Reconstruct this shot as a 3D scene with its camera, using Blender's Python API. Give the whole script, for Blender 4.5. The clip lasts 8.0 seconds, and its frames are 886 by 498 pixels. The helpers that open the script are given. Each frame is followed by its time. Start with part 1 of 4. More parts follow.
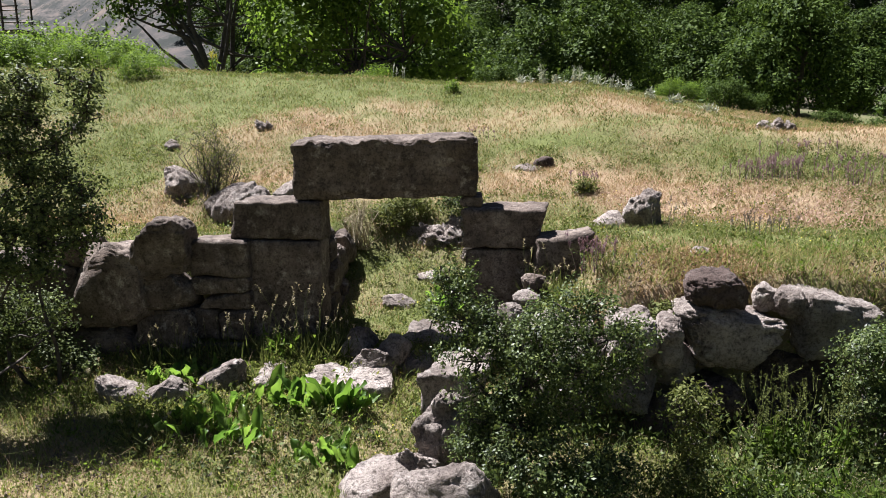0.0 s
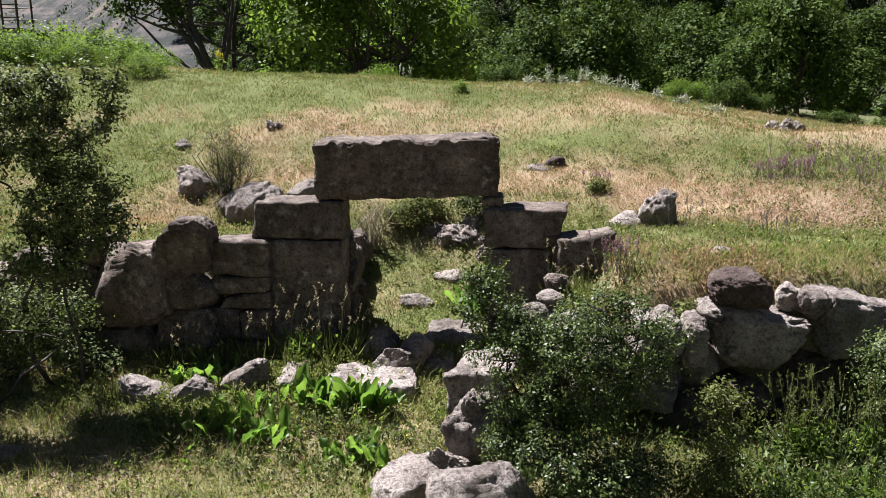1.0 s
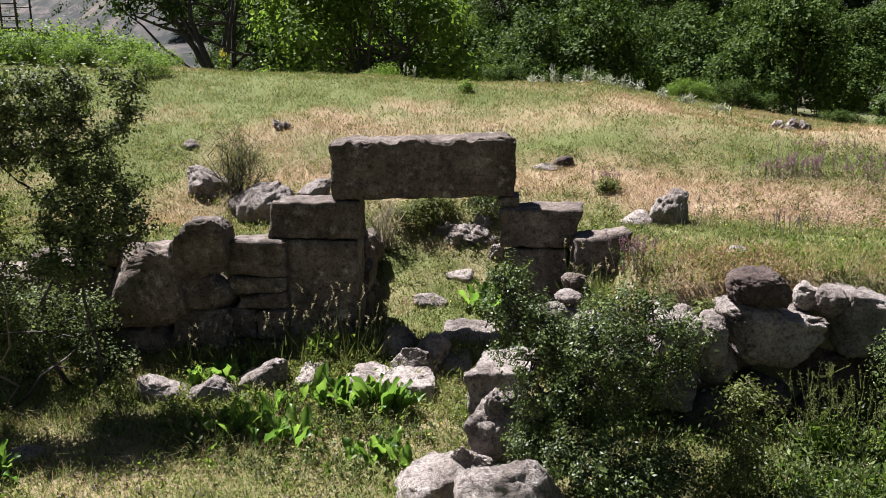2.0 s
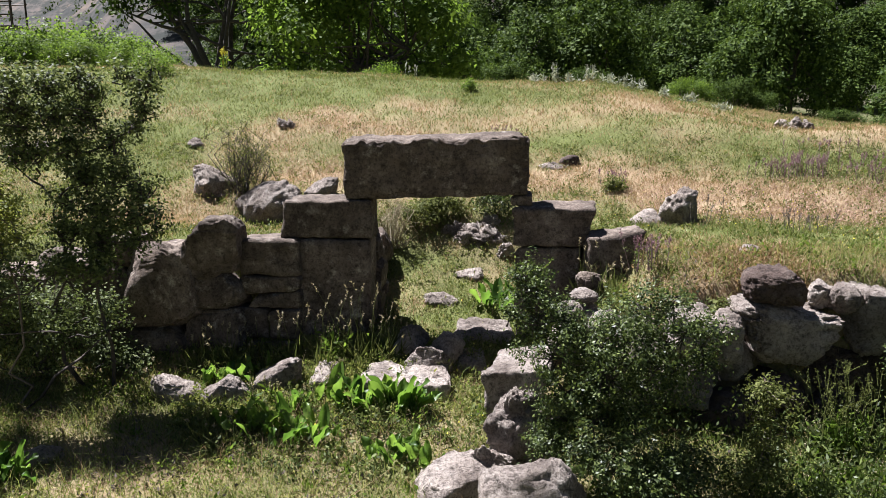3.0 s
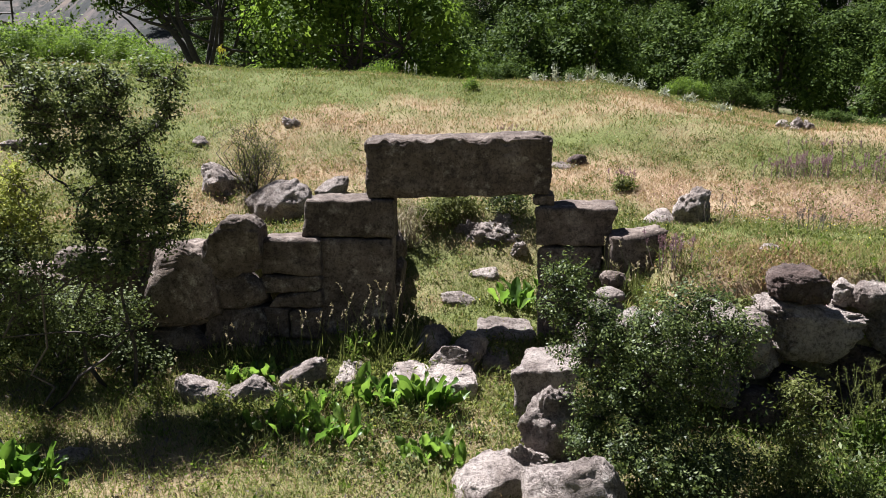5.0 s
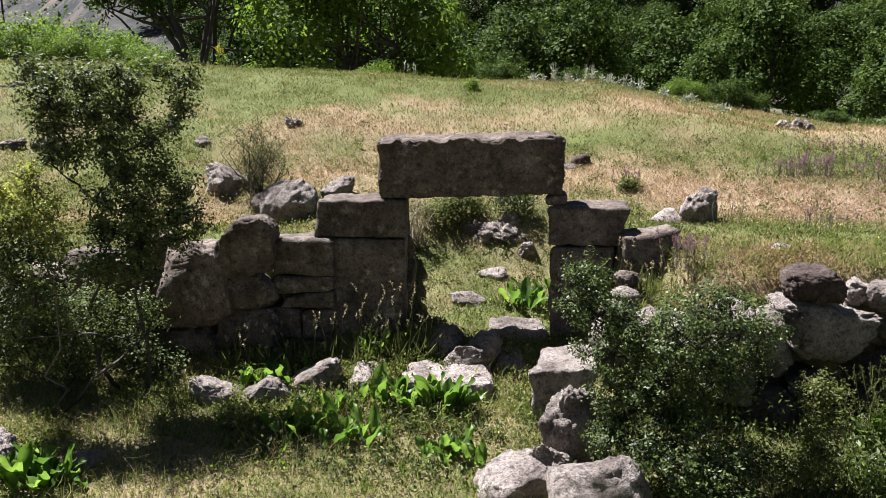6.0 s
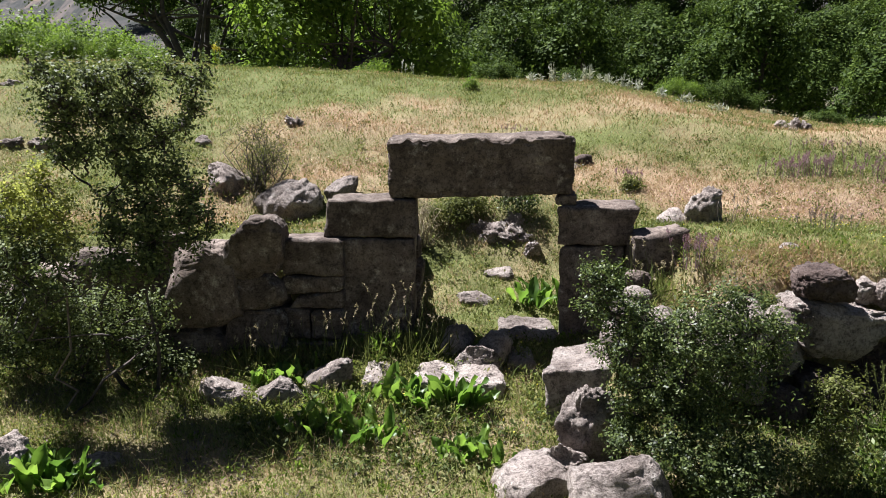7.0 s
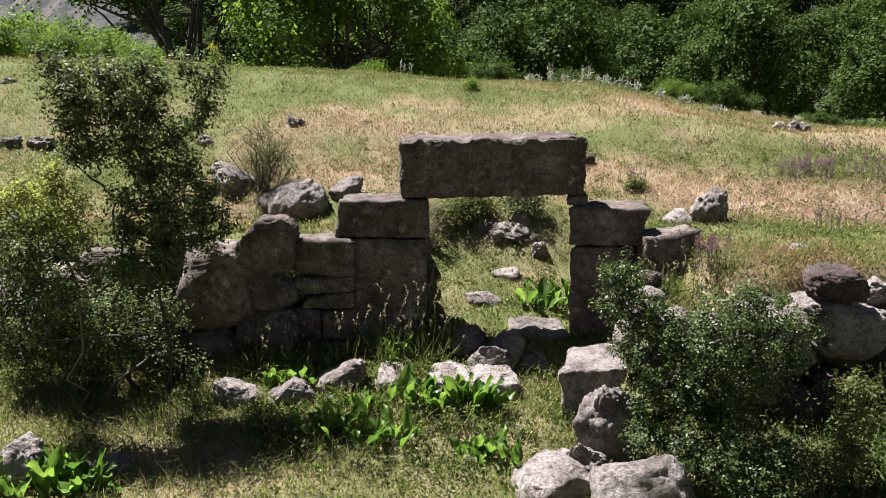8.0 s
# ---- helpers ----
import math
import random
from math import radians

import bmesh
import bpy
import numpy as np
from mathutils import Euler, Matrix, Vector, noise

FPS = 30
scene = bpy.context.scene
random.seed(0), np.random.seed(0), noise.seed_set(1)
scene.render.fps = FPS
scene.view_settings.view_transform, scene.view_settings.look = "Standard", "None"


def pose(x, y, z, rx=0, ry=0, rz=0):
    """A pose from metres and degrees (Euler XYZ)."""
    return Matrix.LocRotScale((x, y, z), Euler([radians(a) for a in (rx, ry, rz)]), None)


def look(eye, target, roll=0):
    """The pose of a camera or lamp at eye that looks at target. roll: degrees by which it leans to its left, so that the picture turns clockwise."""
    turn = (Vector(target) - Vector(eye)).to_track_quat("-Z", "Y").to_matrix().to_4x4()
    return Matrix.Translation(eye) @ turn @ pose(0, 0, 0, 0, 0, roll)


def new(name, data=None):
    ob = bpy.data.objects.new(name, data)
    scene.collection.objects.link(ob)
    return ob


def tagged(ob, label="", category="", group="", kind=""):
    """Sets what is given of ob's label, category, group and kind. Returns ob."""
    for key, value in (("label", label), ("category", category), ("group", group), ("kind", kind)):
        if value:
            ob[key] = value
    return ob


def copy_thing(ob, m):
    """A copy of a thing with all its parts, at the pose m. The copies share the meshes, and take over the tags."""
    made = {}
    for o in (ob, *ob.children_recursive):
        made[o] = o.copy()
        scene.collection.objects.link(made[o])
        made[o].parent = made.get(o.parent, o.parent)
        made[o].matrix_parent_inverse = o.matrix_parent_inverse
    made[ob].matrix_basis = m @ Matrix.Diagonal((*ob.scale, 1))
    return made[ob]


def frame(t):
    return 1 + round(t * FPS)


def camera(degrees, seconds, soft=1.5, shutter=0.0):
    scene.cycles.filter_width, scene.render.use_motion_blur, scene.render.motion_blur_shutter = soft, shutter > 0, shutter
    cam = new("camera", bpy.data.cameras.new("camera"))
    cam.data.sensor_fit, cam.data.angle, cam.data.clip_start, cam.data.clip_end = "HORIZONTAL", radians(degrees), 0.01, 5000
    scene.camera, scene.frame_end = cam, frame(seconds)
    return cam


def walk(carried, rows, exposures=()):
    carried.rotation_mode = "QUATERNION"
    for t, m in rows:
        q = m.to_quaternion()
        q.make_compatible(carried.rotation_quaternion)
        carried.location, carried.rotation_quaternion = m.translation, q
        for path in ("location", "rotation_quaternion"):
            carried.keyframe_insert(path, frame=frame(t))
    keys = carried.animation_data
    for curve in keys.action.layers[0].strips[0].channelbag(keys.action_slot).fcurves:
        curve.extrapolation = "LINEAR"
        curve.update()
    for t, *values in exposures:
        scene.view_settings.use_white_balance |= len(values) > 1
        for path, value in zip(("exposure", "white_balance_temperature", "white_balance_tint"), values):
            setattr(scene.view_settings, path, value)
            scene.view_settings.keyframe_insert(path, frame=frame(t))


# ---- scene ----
cam = camera(65.0, 8.0, soft=0.7)
PATH = [
    (0, (0.663, 0.068, 2.488), (0.499, 2.028, 2.126), -0.4),
    (0.5, (0.529, 0.041, 2.492), (0.371, 2.002, 2.129), -0.4),
    (1, (0.365, 0.014, 2.501), (0.213, 1.975, 2.137), -0.3),
    (1.5, (0.242, -0.011, 2.51), (0.095, 1.95, 2.145), -0.3),
    (3, (-0.108, -0.048, 2.519), (-0.23, 1.914, 2.149), -0.3),
    (3.5, (-0.222, -0.057, 2.524), (-0.332, 1.905, 2.153), -0.2),
    (4, (-0.341, -0.059, 2.523), (-0.439, 1.904, 2.152), -0.2),
    (4.5, (-0.449, -0.068, 2.525), (-0.536, 1.895, 2.152), -0.1),
    (6, (-0.849, -0.082, 2.53), (-0.894, 1.882, 2.156), 0.0),
    (6.5, (-0.977, -0.08, 2.532), (-1.007, 1.884, 2.157), 0.1),
    (7, (-1.097, -0.081, 2.535), (-1.111, 1.884, 2.159), 0.1),
    (7.5, (-1.228, -0.079, 2.533), (-1.225, 1.885, 2.158), 0.3),
    (8, (-1.369, -0.073, 2.534), (-1.351, 1.891, 2.159), 0.3),
]
walk(cam, [(t, look(eye, target, roll)) for t, eye, target, roll in PATH], exposures=[(0, 1.85, 6050, 13), (8, 1.85, 6050, 13)])

# ---- light ----
SUN = Vector((-0.45, 0.33, 1.0)).normalized()
world = bpy.data.worlds.new("sky")
scene.world = world
world.use_nodes = True
sky = world.node_tree.nodes.new("ShaderNodeTexSky")
sky.sky_type, sky.sun_disc = "NISHITA", False
sky.sun_elevation, sky.sun_rotation = math.asin(SUN.z), math.atan2(SUN.x, SUN.y)
back = world.node_tree.nodes["Background"]
back.inputs["Strength"].default_value = 0.015
world.node_tree.links.new(sky.outputs[0], back.inputs["Color"])
sun = new("sun", bpy.data.lights.new("sun", "SUN"))
sun.data.energy, sun.data.angle, sun.data.color = 5.0, radians(0.53), (1.0, 0.965, 0.93)
sun.matrix_world = look(SUN * 60, (0, 0, 0))


# ---- shapes ----
def smooth(a, b, v):
    t = np.clip((v - a) / (b - a), 0, 1)
    return t * t * (3 - 2 * t)


def value_noise(x, y, size, seed):
    """Smooth noise in -1 .. 1 over the plan, with features of that size."""
    table = np.random.RandomState(seed).uniform(-1, 1, (256, 256))
    u, v = np.asarray(x) / size + 64.0, np.asarray(y) / size + 64.0
    i, j = np.floor(u).astype(int), np.floor(v).astype(int)
    a, b = u - i, v - j
    a, b = a * a * (3 - 2 * a), b * b * (3 - 2 * b)
    i, j, k, m = i % 256, j % 256, (i + 1) % 256, (j + 1) % 256
    return (table[i, j] * (1 - a) + table[k, j] * a) * (1 - b) + (table[i, m] * (1 - a) + table[k, m] * a) * b


def ground_height(x, y):
    """The slope: a low yard before the wall, a terrace and meadow behind it, a crest, a valley and hills."""
    x, y = np.asarray(x, float), np.asarray(y, float)
    low = 0.86 * smooth(0.75, 1.05, x) * smooth(2.3, 1.8, x) * smooth(6.85, 7.25, y) * smooth(9, 8.2, y) + np.interp(y, [-30, 0, 4, 5, 6, 7, 7.6, 8.2, 9.15, 9.9, 10.6, 12], [-3, -1.3, -0.82, -0.72, -0.61, -0.46, -0.27, -0.12, 0.03, 0.22, 0.5, 1.2])
    ratio = x / np.maximum(y, 1.0)
    right = np.interp(y, [30, 45, 60, 80, 120, 200, 400, 900], [2.0, 0.5, 1.5, 5, 19, 45, 95, 160])
    left = np.interp(y, [30, 45, 70, 120, 250, 400, 600, 900], [2.0, 1.5, 1.5, 3, 26, 75, 130, 160])
    far = left + (right - left) * smooth(-0.66, -0.48, ratio)
    near = np.interp(y, [6, 7, 7.8, 9, 10, 11, 12.5, 13, 14.4, 15, 17, 18.5, 19.6, 21, 24, 30],
                     [0.6, 0.78, 0.98, 1.0, 0.95, 1.02, 1.48, 1.65, 2.22, 2.42, 3.0, 3.3, 3.42, 3.45, 3.2, 2.0])
    near = near - 0.17 * np.maximum(x - 3, 0) * smooth(14, 18, y) * smooth(60, 24, y)
    near = near + 0.05 * np.clip(-x, 0, 20) * smooth(12, 20, y) * smooth(60, 26, y)
    high = np.where(y < 30, near, far)
    edge = 8.35 + 2.6 * smooth(-2.0, -1.62, x) - 2.75 * smooth(0.8, 1.3, x) - 1.12 * smooth(1.4, 1.9, x)
    soft_edge = 0.28 + 0.5 * smooth(-1.9, -1.4, x) * smooth(1.2, 0.8, x)
    z = low + (high - low) * smooth(-soft_edge, soft_edge, y - edge) + 0.1 * np.exp(-(((x + 0.15) / 0.35) ** 2 + ((y - 7.75) / 0.25) ** 2))
    z = z - 0.2 * np.exp(-(((x + 3.8) / 1.0) ** 2 + ((y - 10.7) / 0.6) ** 2))
    bumps = 0.045 * value_noise(x, y, 0.9, 3) + 0.02 * value_noise(x, y, 0.33, 4)
    return z + bumps * smooth(80, 40, y) + 0.12 * value_noise(x, y, 3.1, 5) * smooth(11, 14, y) * smooth(60, 30, y) + smooth(60, 160, y) * (2.2 * value_noise(x, y, 27, 6) + 8 * smooth(200, 400, y) * value_noise(x, y, 60, 7))


def gz(x, y):
    return float(ground_height(x, y))


# Patches of dry grass in the meadow: centre, half widths, weight.
DRY = [(2.2, 7.6, 0.9, 0.45, 0.9), (-3.4, 5.6, 2.6, 0.8, 0.6), (-0.6, 6.3, 0.8, 0.7, 0.08), (-2.6, 14.6, 3.2, 0.9, 0.9), (-5.6, 10.8, 1.3, 0.8, 0.7), (4.6, 11.2, 3.2, 0.9, 1.0), (2.2, 12.6, 2.2, 0.8, 0.8), (8.5, 14.6, 3.0, 1.2, 1.0),
       (1.8, 9.0, 0.9, 1.0, 0.5), (-3.4, 12.6, 1.2, 0.6, 0.8), (0.8, 16.0, 4.0, 0.8, 0.5), (-1.9, 6.3, 0.35, 0.3, 0.7), (2.0, 7.1, 0.8, 0.4, 0.8),
       (-7, 17.5, 5, 2.0, -0.9), (-3.2, 17.8, 3.5, 1.5, -0.7), (-6.8, 14.2, 1.6, 1.2, -0.5), (4.2, 9.2, 2.4, 0.7, -1.0), (2.5, 14.2, 2.5, 0.7, -0.5), (-0.6, 9.6, 1.2, 1.0, -0.3), (-3.2, 11.2, 1.0, 0.5, -0.6)]


def dryness(x, y):
    """0 for green turf, 1 for straw."""
    v = 0.25 + 0.4 * value_noise(x, y * 1.8, 1.7, 11) + 0.22 * value_noise(x, y * 1.6, 0.5, 12)
    for cx, cy, rx, ry, w in DRY:
        v = v + 0.75 * w * np.exp(-(((x - cx) / rx) ** 2 + ((y - cy) / ry) ** 2))
    return np.clip(v, 0, 1)


def np_mesh(name, verts, faces):
    """A mesh from arrays; all faces have as many corners."""
    me = bpy.data.meshes.new(name)
    me.vertices.add(len(verts))
    me.vertices.foreach_set("co", np.asarray(verts, np.float32).ravel())
    faces = np.asarray(faces, np.int32)
    me.loops.add(faces.size)
    me.loops.foreach_set("vertex_index", faces.ravel())
    me.polygons.add(len(faces))
    me.polygons.foreach_set("loop_start", np.arange(len(faces), dtype=np.int32) * faces.shape[1])
    me.update(calc_edges=True)
    return me


def shade(me, material, soft=True):
    me.materials.append(material)
    if soft:
        me.polygons.foreach_set("use_smooth", np.ones(len(me.polygons), bool))
    return me


FINE = {"tuft", "twig_mass", "stalk_tuft", "inflorescence", "leafage", "foliage", "crown", "ear_spray", "blade_tuft"}


def piece(name, me, parent=None, label=""):
    """A mesh object, under its thing where one is given."""
    ob = new(name, me)
    if parent:
        ob.parent = parent
    if label:
        ob["label"] = label
    if name in FINE:
        ob["kind"] = "stuff"
    return ob


class Shape:
    """Gathers quads."""

    def __init__(self):
        self.v, self.f, self.n = [], [], 0

    def add(self, verts, faces):
        self.v.append(np.asarray(verts, float))
        self.f.append(np.asarray(faces, int) + self.n)
        self.n += len(verts)

    def tube(self, points, radii, sides=5):
        points = [Vector(p) for p in points]
        verts, faces = [], []
        for k, p in enumerate(points):
            d = (points[min(k + 1, len(points) - 1)] - points[max(k - 1, 0)]).normalized()
            a = d.orthogonal().normalized()
            b = d.cross(a)
            for s in range(sides):
                w = 2 * math.pi * s / sides
                verts.append(p + float(radii[k]) * (math.cos(w) * a + math.sin(w) * b))
        for k in range(len(points) - 1):
            for s in range(sides):
                faces.append((k * sides + s, k * sides + (s + 1) % sides, (k + 1) * sides + (s + 1) % sides, (k + 1) * sides + s))
        self.add([tuple(v) for v in verts], faces)

    def mesh(self, name, material, soft=True):
        return shade(np_mesh(name, np.concatenate(self.v), np.concatenate(self.f)), material, soft)


def bent(a, b, rng, sway, n=5):
    """A crooked line from a to b."""
    a, b = np.array(a, float), np.array(b, float)
    size = np.linalg.norm(b - a)
    mid = rng.normal(0, sway * size, 3)
    t = np.linspace(0, 1, n)[:, None]
    line = a + (b - a) * t + mid * (4 * t * (1 - t)) * 0.5
    line[1:-1] += rng.normal(0, sway * size * 0.2, (n - 2, 3))
    return line


# ---- materials ----
def graph(name):
    m = bpy.data.materials.new(name)
    m.use_nodes = True
    tree = m.node_tree
    return m, tree, tree.nodes["Principled BSDF"]


def node(tree, kind, links=(), **values):
    n = tree.nodes.new(kind)
    for key, value in values.items():
        if key == "operation":
            n.operation = value
        elif key == "data_type":
            n.data_type = value
        elif key == "blend_type":
            n.blend_type = value
        elif key == "attribute_name":
            n.attribute_name = value
        elif key == "feature":
            n.feature = value
    for slot, source in links:
        if isinstance(source, (int, float, tuple)):
            n.inputs[slot].default_value = source
        else:
            tree.links.new(source, n.inputs[slot])
    return n


def ramp(tree, source, stops):
    n = tree.nodes.new("ShaderNodeValToRGB")
    while len(n.color_ramp.elements) < len(stops):
        n.color_ramp.elements.new(0.5)
    for e, (at, colour) in zip(n.color_ramp.elements, stops):
        e.position, e.color = at, (*colour, 1)
    tree.links.new(source, n.inputs[0])
    return n.outputs[0]


def mixed(tree, factor, a, b, how="MIX"):
    n = node(tree, "ShaderNodeMix", [(0, factor), (6, a), (7, b)], data_type="RGBA", blend_type=how)
    return n.outputs[2]


def texture(tree, coords, scale, detail=5.0, rough=0.6):
    return node(tree, "ShaderNodeTexNoise", [("Vector", coords), ("Scale", scale), ("Detail", detail), ("Roughness", rough)]).outputs[0]


def rock_material(name, dark, mid, pale, lichen, relief=0.8):
    m, tree, bsdf = graph(name)
    co = node(tree, "ShaderNodeTexCoord").outputs["Object"]
    info = node(tree, "ShaderNodeObjectInfo").outputs["Random"]
    shift = node(tree, "ShaderNodeVectorMath", [(0, co), (1, info)], operation="ADD").outputs[0]
    large, small, grit = texture(tree, shift, 2.6), texture(tree, shift, 12, 8, 0.75), texture(tree, shift, 38, 6, 0.75)
    colour = ramp(tree, large, [(0.3, dark), (0.5, mid), (0.72, pale)])
    # Low spots of small and grit, which also drive the bump, are darkened.
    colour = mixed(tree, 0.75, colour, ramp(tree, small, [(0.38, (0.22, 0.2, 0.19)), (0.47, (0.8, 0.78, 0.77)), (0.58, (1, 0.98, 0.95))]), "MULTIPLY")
    mask = ramp(tree, texture(tree, shift, 6, 10, 0.75), [(0.56, (0, 0, 0)), (0.68, (0.6, 0.6, 0.6))])
    colour = mixed(tree, mask, colour, (*lichen, 1))
    moss = ramp(tree, texture(tree, shift, 4.5, 10, 0.78), [(0.57, (0, 0, 0)), (0.63, (0.7, 0.7, 0.7))])
    colour = mixed(tree, moss, colour, (0.05, 0.042, 0.035, 1))
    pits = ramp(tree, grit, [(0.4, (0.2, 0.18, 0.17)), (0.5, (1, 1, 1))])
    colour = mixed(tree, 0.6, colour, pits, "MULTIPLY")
    tone = node(tree, "ShaderNodeMapRange", [(0, info), (3, 0.8), (4, 1.15)]).outputs[0]
    colour = mixed(tree, 1.0, colour, node(tree, "ShaderNodeCombineColor", [(0, tone), (1, tone), (2, tone)]).outputs[0], "MULTIPLY")
    tree.links.new(colour, bsdf.inputs["Base Color"])
    bsdf.inputs["Roughness"].default_value = 0.92
    bsdf.inputs["Specular IOR Level"].default_value = 0.25
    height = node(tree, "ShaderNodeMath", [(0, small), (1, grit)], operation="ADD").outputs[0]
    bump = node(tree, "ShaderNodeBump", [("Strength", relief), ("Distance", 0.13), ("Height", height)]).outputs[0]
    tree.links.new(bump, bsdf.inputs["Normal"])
    return m


def leaf_material(name, tones, glow=0.45, gloss=0.45, shine=0.2):
    """Thin leaves: colour differs leaf by leaf, light passes through."""
    m, tree, bsdf = graph(name)
    island = node(tree, "ShaderNodeNewGeometry").outputs["Random Per Island"]
    thing = node(tree, "ShaderNodeObjectInfo").outputs["Random"]
    pick = node(tree, "ShaderNodeMath", [(0, node(tree, "ShaderNodeMath", [(0, island), (1, thing)], operation="ADD").outputs[0])], operation="FRACT").outputs[0]
    colour = ramp(tree, pick, [(k / max(len(tones) - 1, 1), c) for k, c in enumerate(tones)])
    grain = texture(tree, node(tree, "ShaderNodeTexCoord").outputs["Object"], 9, 3)
    colour = mixed(tree, 0.5, colour, ramp(tree, grain, [(0.3, (0.55, 0.6, 0.5)), (0.7, (1, 1, 1))]), "MULTIPLY")
    tree.links.new(colour, bsdf.inputs["Base Color"])
    bsdf.inputs["Roughness"].default_value = gloss
    bsdf.inputs["Specular IOR Level"].default_value = shine
    through_light = node(tree, "ShaderNodeBsdfTranslucent", [("Color", mixed(tree, 1.0, colour, (1.0, 1.0, 0.7, 1), "MULTIPLY"))]).outputs[0]
    both = node(tree, "ShaderNodeMixShader", [(0, glow), (1, bsdf.outputs[0]), (2, through_light)]).outputs[0]
    tree.links.new(both, tree.nodes["Material Output"].inputs["Surface"])
    return m


def bark_material(name, dark, pale):
    m, tree, bsdf = graph(name)
    co = node(tree, "ShaderNodeTexCoord").outputs["Object"]
    n = texture(tree, co, 8, 6, 0.7)
    tree.links.new(ramp(tree, n, [(0.3, dark), (0.7, pale)]), bsdf.inputs["Base Color"])
    bsdf.inputs["Roughness"].default_value = 0.9
    tree.links.new(node(tree, "ShaderNodeBump", [("Strength", 0.6), ("Height", n)]).outputs[0], bsdf.inputs["Normal"])
    return m


def plain_material(name, colour, rough, metal=0.0):
    m, tree, bsdf = graph(name)
    n = texture(tree, node(tree, "ShaderNodeTexCoord").outputs["Object"], 6, 5)
    tree.links.new(mixed(tree, 0.5, (*colour, 1), ramp(tree, n, [(0.3, (0.55, 0.5, 0.45)), (0.65, (1, 1, 1))]), "MULTIPLY"), bsdf.inputs["Base Color"])
    bsdf.inputs["Roughness"].default_value, bsdf.inputs["Metallic"].default_value = rough, metal
    return m


def ground_material():
    m, tree, bsdf = graph("turf")
    co = node(tree, "ShaderNodeTexCoord").outputs["Object"]
    dry = node(tree, "ShaderNodeAttribute", attribute_name="dry").outputs["Fac"]
    wild = node(tree, "ShaderNodeAttribute", attribute_name="hill").outputs["Fac"]
    fine, mid, big = texture(tree, co, 28, 8, 0.75), texture(tree, co, 5, 6, 0.65), texture(tree, co, 0.05, 10, 0.68)
    green = ramp(tree, fine, [(0.3, (0.035, 0.045, 0.014)), (0.5, (0.105, 0.118, 0.038)), (0.7, (0.172, 0.182, 0.068))])
    straw = ramp(tree, fine, [(0.3, (0.17, 0.13, 0.085)), (0.5, (0.285, 0.21, 0.13)), (0.7, (0.385, 0.288, 0.188))])
    turf = mixed(tree, dry, green, straw)
    soil = ramp(tree, mid, [(0.62, (0, 0, 0)), (0.72, (0.6, 0.6, 0.6))])
    turf = mixed(tree, soil, turf, (0.16, 0.115, 0.075, 1))
    hill = ramp(tree, big, [(0.38, (0.028, 0.03, 0.03)), (0.46, (0.06, 0.056, 0.052)), (0.54, (0.095, 0.08, 0.072)), (0.66, (0.15, 0.115, 0.09))])
    scrub = ramp(tree, texture(tree, co, 0.12, 8, 0.75), [(0.46, (0, 0, 0)), (0.54, (0.9, 0.9, 0.9))])
    hill = mixed(tree, 1.0, mixed(tree, scrub, hill, (0.022, 0.026, 0.022, 1)), (0.75, 0.75, 0.75, 1), "MULTIPLY")
    tree.links.new(mixed(tree, wild, turf, hill), bsdf.inputs["Base Color"])
    bsdf.inputs["Roughness"].default_value = 0.95
    bsdf.inputs["Specular IOR Level"].default_value = 0.1
    tree.links.new(node(tree, "ShaderNodeBump", [("Strength", 0.7), ("Distance", 0.05), ("Height", fine)]).outputs[0], bsdf.inputs["Normal"])
    return m


TURF = ground_material()
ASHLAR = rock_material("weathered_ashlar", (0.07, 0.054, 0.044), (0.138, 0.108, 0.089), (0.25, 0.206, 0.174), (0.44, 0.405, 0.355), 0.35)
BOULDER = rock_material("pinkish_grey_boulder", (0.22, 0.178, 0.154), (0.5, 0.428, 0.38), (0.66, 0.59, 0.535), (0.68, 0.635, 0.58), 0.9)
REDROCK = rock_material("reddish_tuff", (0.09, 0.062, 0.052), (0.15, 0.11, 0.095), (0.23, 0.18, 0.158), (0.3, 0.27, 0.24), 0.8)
LEAF_DARK = leaf_material("small_dark_leaves", [(0.028, 0.042, 0.013), (0.054, 0.078, 0.023), (0.095, 0.13, 0.036), (0.21, 0.25, 0.085)], 0.42, 0.45, 0.3)
LEAF_SHRUB = leaf_material("olive_shrub_leaves", [(0.042, 0.056, 0.022), (0.082, 0.105, 0.038), (0.13, 0.16, 0.056), (0.22, 0.255, 0.105)], 0.38, 0.58, 0.16)
LEAF_HERB = leaf_material("grey_green_herbs", [(0.07, 0.085, 0.028), (0.11, 0.126, 0.04), (0.15, 0.165, 0.052), (0.2, 0.21, 0.078)], 0.4, 0.6, 0.07)
LEAF_YELLOW = leaf_material("yellow_green_leaves", [(0.2, 0.23, 0.06), (0.3, 0.32, 0.09), (0.4, 0.4, 0.14)], 0.6, 0.6, 0.1)
LEAF_BRIGHT = leaf_material("fresh_green_leaves", [(0.07, 0.12, 0.02), (0.12, 0.185, 0.03), (0.17, 0.24, 0.045)], 0.62, 0.5, 0.12)
LEAF_DOCK = leaf_material("dock_leaves", [(0.065, 0.13, 0.024), (0.12, 0.21, 0.036), (0.21, 0.32, 0.064)], 0.62, 0.38, 0.35)
LEAF_WOOD = leaf_material("woodland_leaves", [(0.022, 0.037, 0.009), (0.04, 0.067, 0.014), (0.066, 0.102, 0.021), (0.108, 0.148, 0.034)], 0.27, 0.6, 0.05)
